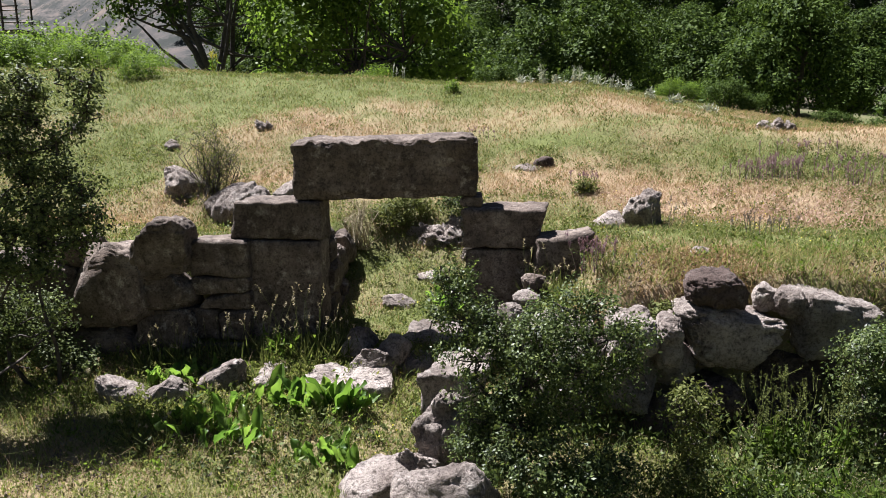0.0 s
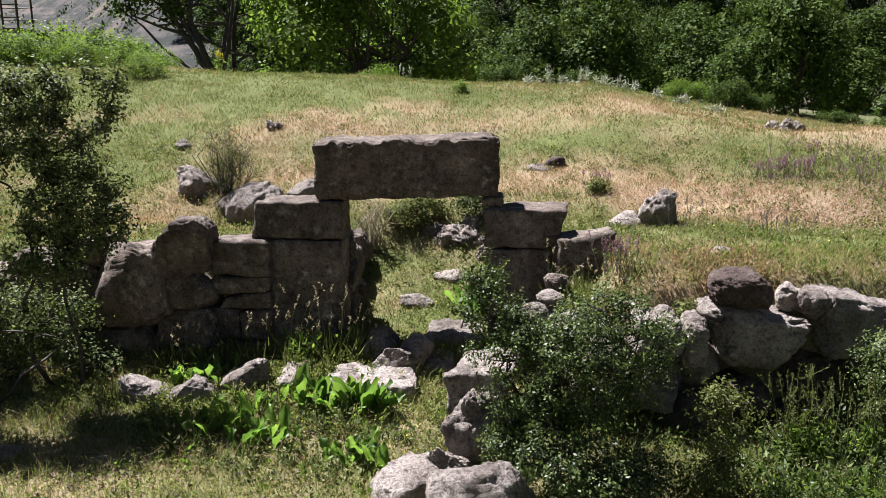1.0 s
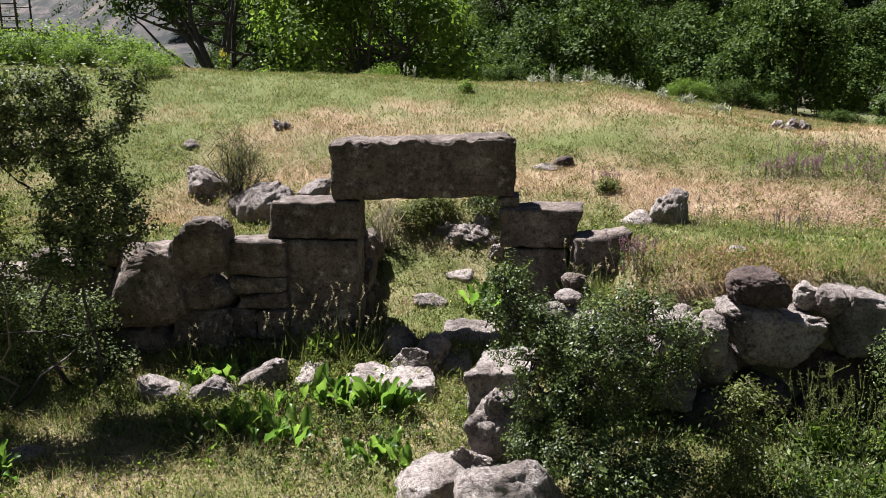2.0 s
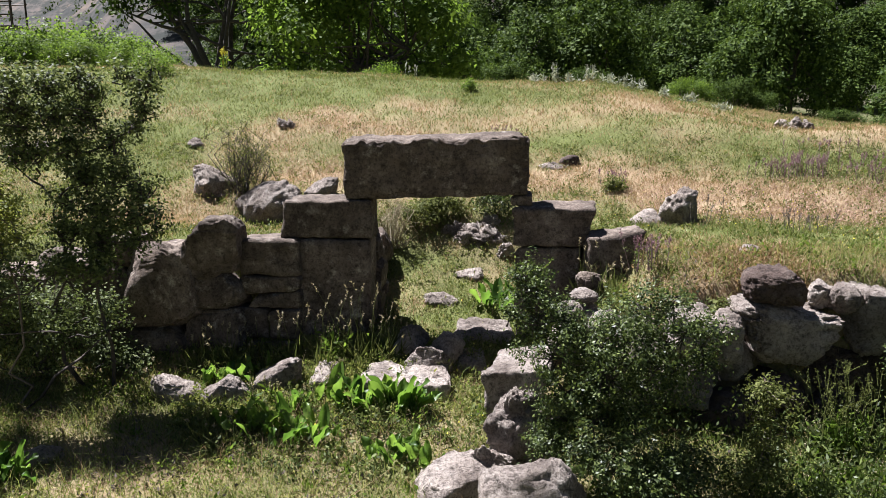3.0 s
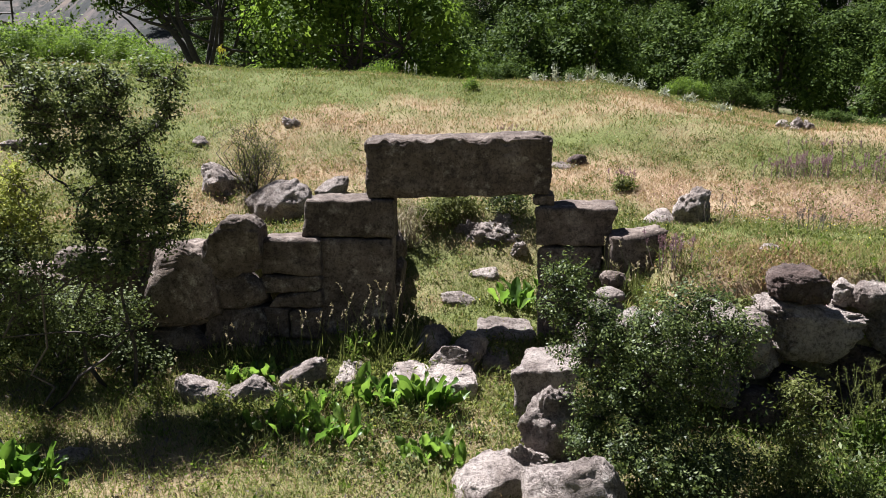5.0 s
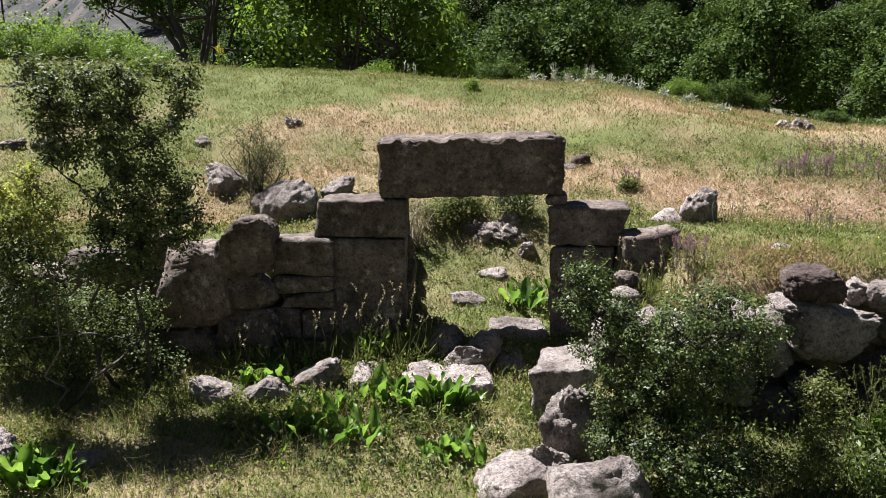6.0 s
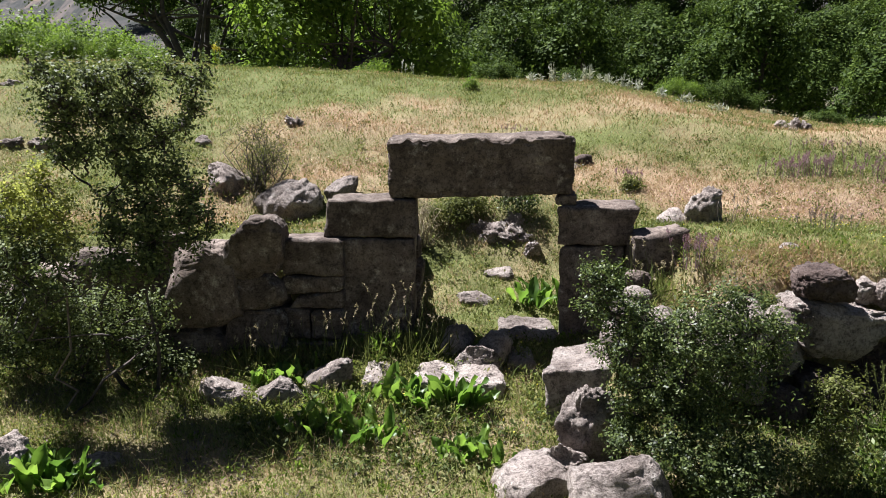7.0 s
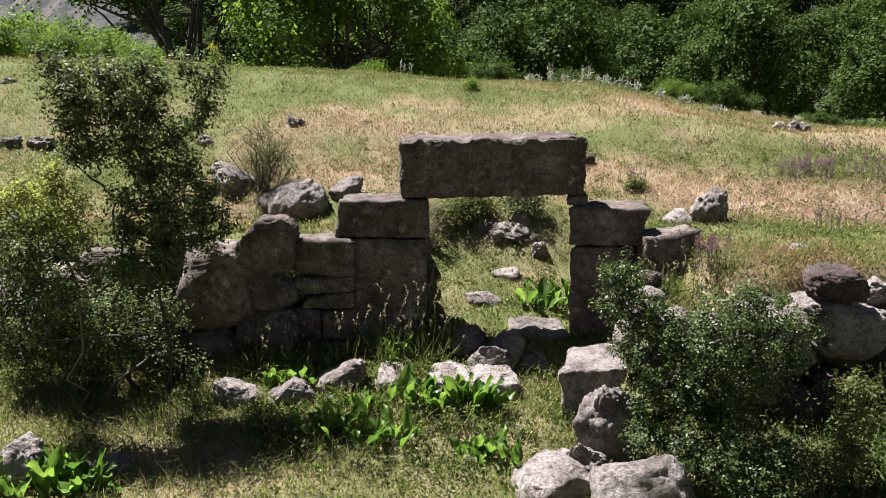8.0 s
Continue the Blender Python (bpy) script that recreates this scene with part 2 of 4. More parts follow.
LEAF_GREY = leaf_material("grey_thistle_leaves", [(0.24, 0.26, 0.21), (0.36, 0.37, 0.31), (0.48, 0.48, 0.42)], 0.3, 0.6)
GRASS_GREEN = leaf_material("green_grass", [(0.066, 0.094, 0.025), (0.112, 0.144, 0.039), (0.163, 0.182, 0.06), (0.242, 0.236, 0.1)], 0.45, 0.6, 0.1)
GRASS_YARD = leaf_material("yard_grass_blades", [(0.1, 0.135, 0.036), (0.17, 0.205, 0.058), (0.24, 0.258, 0.088), (0.34, 0.325, 0.145)], 0.5, 0.6, 0.1)
GRASS_DRY = leaf_material("dry_grass", [(0.2, 0.13, 0.075), (0.315, 0.216, 0.131), (0.378, 0.27, 0.172), (0.41, 0.262, 0.189)], 0.4, 0.7, 0.1)
PURPLE = leaf_material("purple_flowers", [(0.19, 0.09, 0.13), (0.27, 0.15, 0.19), (0.33, 0.23, 0.26)], 0.3, 0.6)
GOLD = leaf_material("yellow_flowers", [(0.52, 0.46, 0.04), (0.64, 0.58, 0.09)], 0.3, 0.6)
WHITE_FLOWER = leaf_material("white_flowers", [(0.5, 0.5, 0.45), (0.7, 0.7, 0.65)], 0.3, 0.6)
BARK = bark_material("dark_bark", (0.02, 0.015, 0.012), (0.075, 0.06, 0.05))
TWIG = bark_material("dry_twigs", (0.06, 0.045, 0.035), (0.17, 0.14, 0.115))
GRASS_PINK = leaf_material("pink_grass_heads", [(0.32, 0.2, 0.17), (0.45, 0.3, 0.26), (0.52, 0.38, 0.34)], 0.4, 0.7, 0.05)
STRAW = leaf_material("straw_stalks", [(0.32, 0.26, 0.17), (0.44, 0.37, 0.26)], 0.3, 0.6)
RUST = plain_material("rusty_steel_pipe", (0.05, 0.035, 0.03), 0.7, 0.3)
SHEET = plain_material("white_plastic_sheet", (0.75, 0.75, 0.74), 0.6)
PLANK = plain_material("grey_scaffold_board", (0.06, 0.045, 0.035), 0.85)


# ---- ground ----
def spread(fine_from, fine_to, step, low, high):
    """Even steps in the middle, growing steps outside."""
    mid = np.arange(fine_from, fine_to + 1e-6, step)
    up, down, d = [mid[-1]], [mid[0]], step
    while up[-1] < high or down[-1] > low:
        d *= 1.12
        up.append(min(up[-1] + d, high))
        down.append(max(down[-1] - d, low))
    return np.unique(np.concatenate([down, mid, up]))


def build_ground():
    xs, ys = spread(-10, 10, 0.1, -700, 700), spread(3.5, 21, 0.1, -60, 900)
    gx, gy = np.meshgrid(xs, ys)
    verts = np.stack([gx, gy, ground_height(gx, gy)], -1).reshape(-1, 3)
    n = len(xs)
    i = (np.arange(len(ys) - 1)[:, None] * n + np.arange(n - 1)).ravel()
    me = shade(np_mesh("ground", verts, np.stack([i, i + 1, i + n + 1, i + n], 1)), TURF)
    for name, values in (("dry", dryness(verts[:, 0], verts[:, 1]) * smooth(40, 24, verts[:, 1])), ("hill", smooth(45, 90, verts[:, 1]))):
        layer = me.attributes.new(name, "FLOAT", "POINT")
        layer.data.foreach_set("value", values.astype(np.float32))
    return tagged(new("ground", me), "grassy hillside meadow with green and straw-coloured dry patches", "ground", kind="structure")


build_ground()


# ---- stones ----
def rock_mesh(name, w, d, h, seed, material, fine=4, cuts=9, rough=0.1, block=0.55, peak=0.35, shard=0.16):
    """A weathered boulder that fills a box of that size: broken faces, then lumps and pits."""
    rng = np.random.RandomState(seed)
    bm = bmesh.new()
    bmesh.ops.create_icosphere(bm, subdivisions=fine, radius=1)
    p = np.array([v.co[:] for v in bm.verts])
    p = np.sign(p) * np.abs(p) ** block
    for k in range(6 * cuts):
        n = rng.normal(size=3)
        n /= np.linalg.norm(n)
        along = p @ n
        edge = along.max() * (rng.uniform(0.66, 0.86) if k < cuts else rng.uniform(0.86, 0.965))
        p -= np.maximum(along - edge, 0)[:, None] * n * 0.98
    up = np.clip(p[:, 2:], 0, 1)
    p[:, :2] = p[:, :2] * (1 - peak * rng.uniform(0.6, 1.0) * up) + rng.normal(0, 0.5 * peak, 2) * up
    size = np.array([w, d, h]) / np.ptp(p, axis=0)
    p = (p - (p.max(0) + p.min(0)) / 2) * size
    reach = (w * d * h) ** (1 / 3)
    off = Vector(rng.uniform(-50, 50, 3))
    for v, q in zip(bm.verts, p):
        at = Vector(q)
        a = noise.fractal(at * (2.0 / reach) + off, 0.55, 2.1, 7)
        b = 0.5 - abs(noise.noise(at * (3.0 / reach) - off))
        c = noise.turbulence(at * (7 / reach) + off, 3, True, noise_basis="PERLIN_ORIGINAL")
        far, cells = noise.voronoi(at * (3.4 / reach) + off)
        step = noise.cell(cells[0] * 7.3) - 0.5
        crack = max(0.0, 0.14 - (far[1] - far[0])) / 0.14
        v.co = at * (1 + rough * (0.8 * a - 2.4 * max(b - 0.42, 0) - 0.5 * c + shard * step - 1.3 * shard * crack))
    me = bpy.data.meshes.new(name)
    bm.to_mesh(me)
    bm.free()
    return shade(me, material)


def ashlar_mesh(name, front, y, depth, seed, material, taper=(0.0, 0.0), wear=0.035, cuts=13, rise=0.0, jag=1.3, crag=0.0, teeth=0.0):
    """A squared block: front is its four corners (x, z) from lower left, counter-clockwise; taper moves the back's left and right sides.
    crag breaks its faces into lumps and cracks; teeth notches its upper front edge."""
    rng = np.random.RandomState(seed)
    bm = bmesh.new()
    bmesh.ops.create_cube(bm, size=2)
    bmesh.ops.subdivide_edges(bm, edges=bm.edges[:], cuts=cuts, use_grid_fill=True)
    (x0, z0), (x1, z1), (x2, z2), (x3, z3) = front
    half = np.array([abs(x1 - x0) / 2, depth / 2, abs(z3 - z0) / 2])
    off = Vector(rng.uniform(-50, 50, 3))
    for v in bm.verts:
        q = np.array(v.co) * half
        n1 = noise.fractal(Vector(q) * 11 + off, 0.55, 2.2, 5)
        r = wear * max(0.25, 1 + jag * n1)
        core = np.clip(q, -half + r, half - r)
        out = q - core
        size = np.linalg.norm(out)
        if size > 1e-6:
            q = core + out / size * min(size, r)
        q = q + np.array(v.co) * 0.02 * noise.fractal(Vector(q) * 4 + off, 0.8, 2.2, 4) + np.array(v.co) * 0.006 * n1
        u, s, w = q / half
        u, s, w = (u + 1) / 2, (s + 1) / 2, (w + 1) / 2
        bx = (1 - w) * ((1 - u) * x0 + u * x1) + w * ((1 - u) * x3 + u * x2)
        bz = (1 - w) * ((1 - u) * z0 + u * z1) + w * ((1 - u) * z3 + u * z2)
        at = Vector((bx + s * ((1 - u) * taper[0] + u * taper[1]), y + s * depth, bz + rise * s * w))
        if crag:
            out = Vector((u - 0.5, s - 0.5, w - 0.5)).normalized()
            far, cells = noise.voronoi(at * 5.5 + off)
            crack = max(0.0, 0.12 - (far[1] - far[0])) / 0.12
            lump = noise.fractal(at * 2.6 + off, 0.75, 2.2, 6) + 0.25 * (noise.cell(cells[0] * 7.3) - 0.5) - 0.25 * crack
            at += out * crag * lump
        if teeth:
            row = noise.noise(Vector((at.x * 5.2, 0.3, 7.7))) + 0.5 * noise.noise(Vector((at.x * 15, 2.3, 1.7)))
            at.z -= teeth * max(0.0, min(1.0, 6 * row + 0.4)) * max(0.0, 1 - s * 2.2) * max(0.0, w - 0.75) * 4
        v.co = at
    me = bpy.data.meshes.new(name)
    bm.to_mesh(me)
    bm.free()
    return shade(me, material)


def stone(name, c, size, seed, material=BOULDER, parent=None, turn=(0, 0, 0), label="", **shape):
    ob = piece(name, rock_mesh(name, *size, seed, material, **shape), parent, label)
    ob.matrix_world = pose(*c, *turn)
    return ob


def holder(name, at, label, category, group="", kind=""):
    ob = new(name)
    ob.empty_display_size = 0.1
    ob.location = at
    return tagged(ob, label, category, group, kind)


def under(parent, ob):
    """Hangs a part that was built in world places under its thing."""
    ob.parent = parent
    ob.matrix_parent_inverse = Matrix.Translation(parent.location).inverted()
    return ob


gate = holder("stone_gateway", (-0.7, 8.2, -0.2), "ruined gateway of dark squared stone blocks under a massive lintel", "gateway")
GATE = [
    ("lintel", [(-1.8, 1.56), (0.4, 1.62), (0.4, 2.31), (-1.82, 2.26)], 8.16, 0.55, (0.0, -0.08), "thick rough-topped lintel block"),
    ("jamb_stone", [(-2.5, -0.45), (-1.52, -0.45), (-1.49, 1.08), (-2.43, 1.08)], 8.12, 0.5, (0.0, 0.0), "tall upright jamb slab"),
    ("jamb_stone", [(-2.58, 1.1), (-1.47, 1.09), (-1.47, 1.56), (-2.53, 1.55)], 8.12, 0.52, (0.0, 0.0), ""),
    ("jamb_stone", [(0.27, -0.45), (1.02, -0.4), (1.03, 0.99), (0.22, 0.99)], 8.15, 0.46, (0.26, 0.0), "tall upright jamb slab"),
    ("jamb_stone", [(0.21, 1.01), (1.07, 1.01), (1.2, 1.47), (0.2, 1.48)], 8.12, 0.6, (0.26, 0.05), ""),
    ("jamb_stone", [(0.19, 1.49), (0.45, 1.48), (0.44, 1.61), (0.18, 1.61)], 8.2, 0.3, (0.12, 0.0), "thin packing stone"),
]
for k, (name, front, y, depth, taper, label) in enumerate(GATE):
    under(gate, piece(name, ashlar_mesh(name, front, y, depth, 40 + k, ASHLAR, taper, wear=0.06 if k == 0 else 0.04, cuts=56 if k == 0 else 18, rise=0.05 if k == 0 else 0.03, jag=2.2 if k == 0 else 1.6, teeth=0.045 if k == 0 else 0.0), None, label))

wall_left = holder("rubble_wall", (-3.5, 8.1, -0.4), "dry-stone wall of dark squared and rough stones", "wall")
LEFT = [
    ([(-3.07, 0.66), (-2.34, 0.65), (-2.34, 1.11), (-3.09, 1.1)], 7.98, 0.5), ([(-3.08, 0.4), (-2.34, 0.48), (-2.34, 0.65), (-3.1, 0.65)], 7.99, 0.45),
    ([(-3.02, 0.24), (-2.34, 0.24), (-2.34, 0.47), (-2.9, 0.4)], 8.0, 0.45), ([(-3.12, -0.16), (-2.76, -0.14), (-2.76, 0.23), (-3.12, 0.26)], 8.0, 0.45),
    ([(-2.75, -0.14), (-2.36, -0.14), (-2.36, 0.23), (-2.75, 0.22)], 7.98, 0.45), ([(-3.1, -0.55), (-2.4, -0.55), (-2.38, -0.16), (-3.12, -0.18)], 7.96, 0.5),
]
for k, (front, y, depth) in enumerate(LEFT):
    under(wall_left, piece("stone", ashlar_mesh("stone", front, y, depth, 60 + k, ASHLAR, wear=0.05)))
ROUGH_LEFT = [
    ((-3.36, 8.02, 1.02), (0.72, 0.6, 0.76)), ((-3.42, 8.1, 0.47), (0.8, 0.6, 0.5)), ((-3.42, 8.08, 0.02), (0.78, 0.6, 0.56)), ((-4.05, 8.05, 0.56), (1.05, 0.8, 1.05)),
    ((-4.15, 8.1, -0.2), (1.1, 0.8, 0.66)), ((-4.85, 8.05, 0.42), (0.95, 0.8, 0.95)), ((-5.0, 8.1, -0.28), (1.0, 0.8, 0.66)), ((-5.75, 8.1, 0.3), (1.0, 0.8, 0.9)),
    ((-5.9, 8.1, -0.4), (1.1, 0.8, 0.7)), ((-3.35, 8.0, -0.42), (0.75, 0.6, 0.45)), ((-6.7, 8.1, 0.1), (1.1, 0.8, 1.0)), ((-3.75, 8.15, 0.25), (0.5, 0.5, 0.5)),
    ((-4.5, 8.15, 0.95), (0.6, 0.6, 0.4)), ((-5.3, 8.2, 0.75), (0.7, 0.6, 0.4)), ((-1.6, 8.78, 0.9), (0.34, 0.4, 0.36)), ((-1.57, 8.78, 0.5), (0.36, 0.42, 0.48)),
    ((-1.62, 8.78, 0.1), (0.36, 0.42, 0.42)), ((-1.7, 8.9, -0.15), (0.5, 0.5, 0.35)), ((-1.78, 9.25, 0.4), (0.5, 0.6, 0.7)), ((-1.8, 9.7, 0.5), (0.5, 0.6, 0.6)), ((-1.75, 10.2, 0.65), (0.5, 0.5, 0.5)), ((-1.68, 9.2, -0.05), (0.4, 0.5, 0.4)), ((-1.75, 8.75, 0.95), (0.5, 0.6, 0.5)), ((-1.68, 9.6, 0.1), (0.4, 0.4, 0.4)),
]
for k, (c, size) in enumerate(ROUGH_LEFT):
    under(wall_left, stone("stone", c, size, 100 + k, ASHLAR, rough=0.1, block=0.55 if k == 0 else 0.34, peak=0.22 if k == 0 else 0.02, fine=5, cuts=5))

wall_right = holder("rubble_wall", (3.0, 6.9, -0.6), "tumbled terrace wall of large pinkish-grey boulders", "wall")
ROUGH_RIGHT = [
    ((3.32, 7.1, 0.72), (0.26, 0.3, 0.3), BOULDER), ((3.52, 7.02, 0.7), (0.38, 0.4, 0.34), BOULDER), ((2.35, 6.95, 0.12), (0.6, 0.5, 0.5), BOULDER),
    ((2.83, 6.8, -0.25), (0.6, 0.5, 0.5), REDROCK), ((3.55, 7.15, -0.05), (0.95, 0.7, 0.55), REDROCK), ((4.2, 7.1, 0.1), (0.85, 0.7, 0.6), REDROCK), ((3.5, 6.9, -0.5), (0.85, 0.7, 0.6), REDROCK),
    ((4.2, 6.8, -0.5), (0.8, 0.7, 0.8), REDROCK), ((4.95, 7.1, 0.45), (0.9, 0.8, 0.75), BOULDER), ((5.1, 7.0, -0.2), (1.0, 0.8, 0.9), BOULDER), ((1.95, 6.8, 0.0), (0.6, 0.6, 0.7), BOULDER),
    ((1.4, 6.75, 0.2), (0.6, 0.6, 0.7), BOULDER), ((2.3, 6.7, -0.4), (0.7, 0.6, 0.5), REDROCK), ((1.35, 6.9, -0.3), (0.8, 0.7, 0.7), BOULDER), ((0.9, 7.2, 0.2), (0.6, 0.6, 0.8), BOULDER),
    ((0.95, 7.55, -0.1), (0.6, 0.6, 1.0), ASHLAR), ((1.12, 6.86, 0.48), (0.36, 0.35, 0.26), BOULDER), ((0.94, 7.2, 0.66), (0.32, 0.3, 0.16), BOULDER), ((1.04, 7.55, 0.74), (0.3, 0.3, 0.24), ASHLAR), ((0.78, 7.1, 0.5), (0.3, 0.3, 0.28), BOULDER),
]
for k, (c, size, material) in enumerate(ROUGH_RIGHT):
    under(wall_right, stone("stone", c, size, 200 + k, material, turn=(0, 0, 17 * k % 40 - 20), rough=0.16, block=0.6, peak=0.15, fine=5))
# The large stones of the wall: front corners, distance, depth, taper, rise, wear.
LARGE_RIGHT = [
    ([(2.5, 0.72), (3.1, 0.68), (3.02, 1.02), (2.46, 0.96)], 6.74, 0.46, (0.02, -0.05), 0.06, 0.13, REDROCK, "dark reddish capping stone"),
    ([(2.62, 0.08), (3.2, 0.04), (3.54, 0.56), (2.38, 0.7)], 6.7, 0.7, (0.0, -0.1), 0.03, 0.16, BOULDER, "huge wedge-shaped boulder"),
    ([(3.66, 0.1), (4.4, 0.1), (4.42, 0.64), (3.62, 0.84)], 6.86, 0.7, (-0.12, 0.0), 0.05, 0.14, BOULDER, ""),
    ([(1.68, 0.25), (2.16, 0.25), (2.15, 0.62), (1.7, 0.64)], 6.5, 0.46, (0.0, 0.0), 0.05, 0.1, BOULDER, ""),
    ([(2.19, 0.1), (2.46, 0.1), (2.42, 0.57), (2.21, 0.55)], 6.62, 0.4, (0.0, 0.0), 0.06, 0.09, BOULDER, ""),
]
for k, (front, y, depth, taper, rise, wear, material, label) in enumerate(LARGE_RIGHT):
    under(wall_right, piece("stone", ashlar_mesh("stone", front, y, depth, 260 + k, material, taper, wear, 30, rise, 0.6, 0.035), None, label))
wedge = ashlar_mesh("stone", [(1.06, 0.3), (1.6, 0.5), (1.76, 1.25), (1.04, 1.16)], 7.95, 0.5, 77, ASHLAR, wear=0.07, crag=0.03)
under(wall_right, piece("stone", wedge, None, "leaning slanted dark block"))

LOOSE = [
    ("boulder", (2.7, 10.2, 1.15), (0.56, 0.5, 0.74), BOULDER, "jagged grey boulder standing in the dry meadow"),
    ("boulder", (0.22, 5.98, -0.24), (0.66, 0.56, 0.82), BOULDER, "craggy pinkish rock below the flat boulder"),
    ("boulder", (-0.04, 5.66, -0.44), (0.5, 0.42, 0.4), BOULDER, "small craggy rock leaning on larger boulders"),
    ("boulder", (-0.36, 5.5, -0.66), (0.7, 0.58, 0.56), BOULDER, "rounded pinkish-grey boulder on the yard grass"),
    ("boulder", (0.28, 4.9, -0.44), (0.92, 0.62, 0.8), BOULDER, "broad rounded grey boulder in front of the bush"),
    ("boulder", (-2.42, 7.25, -0.34), (0.62, 0.48, 0.52), BOULDER, "pale angular rock with a sunlit top"),
    ("boulder", (-2.93, 7.0, -0.42), (0.58, 0.42, 0.42), BOULDER, "low grey rock at the wall's foot"),
    ("boulder", (-3.48, 7.0, -0.44), (0.6, 0.42, 0.44), BOULDER, "low grey rock at the wall's foot"),
    ("boulder", (-0.58, 7.62, -0.05), (0.46, 0.4, 0.32), BOULDER, "dark rounded rock in the gateway's shade"),
    ("boulder", (-0.98, 7.85, -0.04), (0.44, 0.4, 0.32), BOULDER, "dark rounded rock in the gateway's shade"),
    ("boulder", (-0.74, 7.5, -0.15), (0.56, 0.34, 0.3), BOULDER, "small pale rock before the gateway"),
    ("boulder", (-0.72, 9.25, 0.05), (0.58, 0.42, 0.24), BOULDER, "flat pale stone on the path"),
    ("boulder", (-0.34, 9.98, 0.25), (0.48, 0.4, 0.2), BOULDER, "flat pale stone on the path"),
    ("boulder", (-0.18, 10.75, 0.66), (0.98, 0.6, 0.5), BOULDER, "rough grey outcrop behind the gateway"),
    ("boulder", (0.2, 10.5, 0.5), (0.4, 0.35, 0.3), BOULDER, "broken grey rock behind the gateway"),
    ("boulder", (-0.6, 10.9, 0.75), (0.45, 0.35, 0.35), BOULDER, "broken grey rock behind the gateway"),
    ("boulder", (-0.05, 11.0, 0.85), (0.4, 0.35, 0.35), BOULDER, "broken grey rock behind the gateway"),
    ("boulder", (-4.84, 11.85, 1.4), (0.74, 0.7, 0.74), BOULDER, "pinkish sunlit rock beside a dry twiggy bush"),
    ("boulder", (-3.72, 11.4, 1.1), (1.18, 1.0, 0.86), BOULDER, "large grey boulder in the meadow"),
    ("boulder", (-2.9, 11.6, 1.3), (0.58, 0.6, 0.5), BOULDER, "grey rounded boulder in the meadow"),
    ("boulder", (-4.23, 14.5, 2.36), (0.5, 0.4, 0.34), BOULDER, "small grey rock in dry grass"),
    ("boulder", (-5.88, 13.6, 2.1), (0.36, 0.3, 0.14), BOULDER, "small flat rock in the grass"),
    ("boulder", (1.1, 13.1, 1.58), (0.62, 0.4, 0.26), BOULDER, "flat stone beside a dug earth mound"),
    ("boulder", (6.05, 15.2, 2.36), (0.34, 0.3, 0.24), BOULDER, "grey stone on the meadow's brow"),
    ("boulder", (6.32, 15.1, 2.4), (0.3, 0.3, 0.28), BOULDER, "grey stone on the meadow's brow"),
    ("boulder", (6.6, 15.2, 2.34), (0.36, 0.3, 0.22), BOULDER, "grey stone on the meadow's brow"),
    ("boulder", (6.2, 14.95, 2.28), (0.26, 0.22, 0.16), BOULDER, "grey stone on the meadow's brow"),
    ("boulder", (2.91, 7.95, 1.02), (0.32, 0.28, 0.16), BOULDER, "small flat stone in green grass"),
    ("boulder", (-2.65, 18.5, 3.38), (0.34, 0.3, 0.28), BOULDER, "small stone on the meadow's crest"),
    ("boulder", (-4.31, 5.8, -0.6), (0.5, 0.4, 0.2), BOULDER, "flat grey stone sunk in the yard grass"),
    ("boulder", (-5.0, 5.65, -0.42), (0.46, 0.42, 0.4), BOULDER, "grey rock behind broad-leaved weeds"),
    ("boulder", (-11.15, 16.5, 3.22), (0.9, 0.5, 0.34), BOULDER, "grey outcrop on the crest"),
    ("boulder", (-9.08, 13.7, 2.03), (0.62, 0.4, 0.18), BOULDER, "low grey stone in a row"),
    ("boulder", (-9.75, 13.75, 2.03), (0.62, 0.4, 0.18), BOULDER, "low grey stone in a row"),
    ("boulder", (2.24, 10.25, 1.0), (0.5, 0.4, 0.36), BOULDER, "low pinkish rock leaning on a taller boulder"),
    ("boulder", (9.2, 18.2, 1.95), (0.7, 0.5, 0.4), BOULDER, "grey stone on the meadow's brow"),
    ("boulder", (8.3, 17.6, 2.15), (0.6, 0.5, 0.36), BOULDER, "grey stone on the meadow's brow"),
]
ROUNDED, CRAGGED = {"block": 0.95, "peak": 0.75, "rough": 0.13, "fine": 5, "cuts": 8}, {"block": 0.8, "peak": 0.45, "rough": 0.3, "fine": 5, "shard": 0.6}
SHAPES = {0: {"block": 0.65, "peak": 0.3, "rough": 0.22, "fine": 5}, 1: {"block": 0.8, "peak": 0.85, "rough": 0.24, "cuts": 6}, 2: {"block": 0.8, "peak": 0.7, "rough": 0.26, "cuts": 6},
          3: {"block": 0.66, "peak": 0.2, "rough": 0.1, "cuts": 5}, 4: {"block": 0.7, "peak": 0.3, "rough": 0.1, "cuts": 5}, 17: ROUNDED, 18: ROUNDED, 19: ROUNDED}
SHAPES |= {k: CRAGGED for k in (13, 14, 15, 16, 20, 23, 24, 25, 26)}
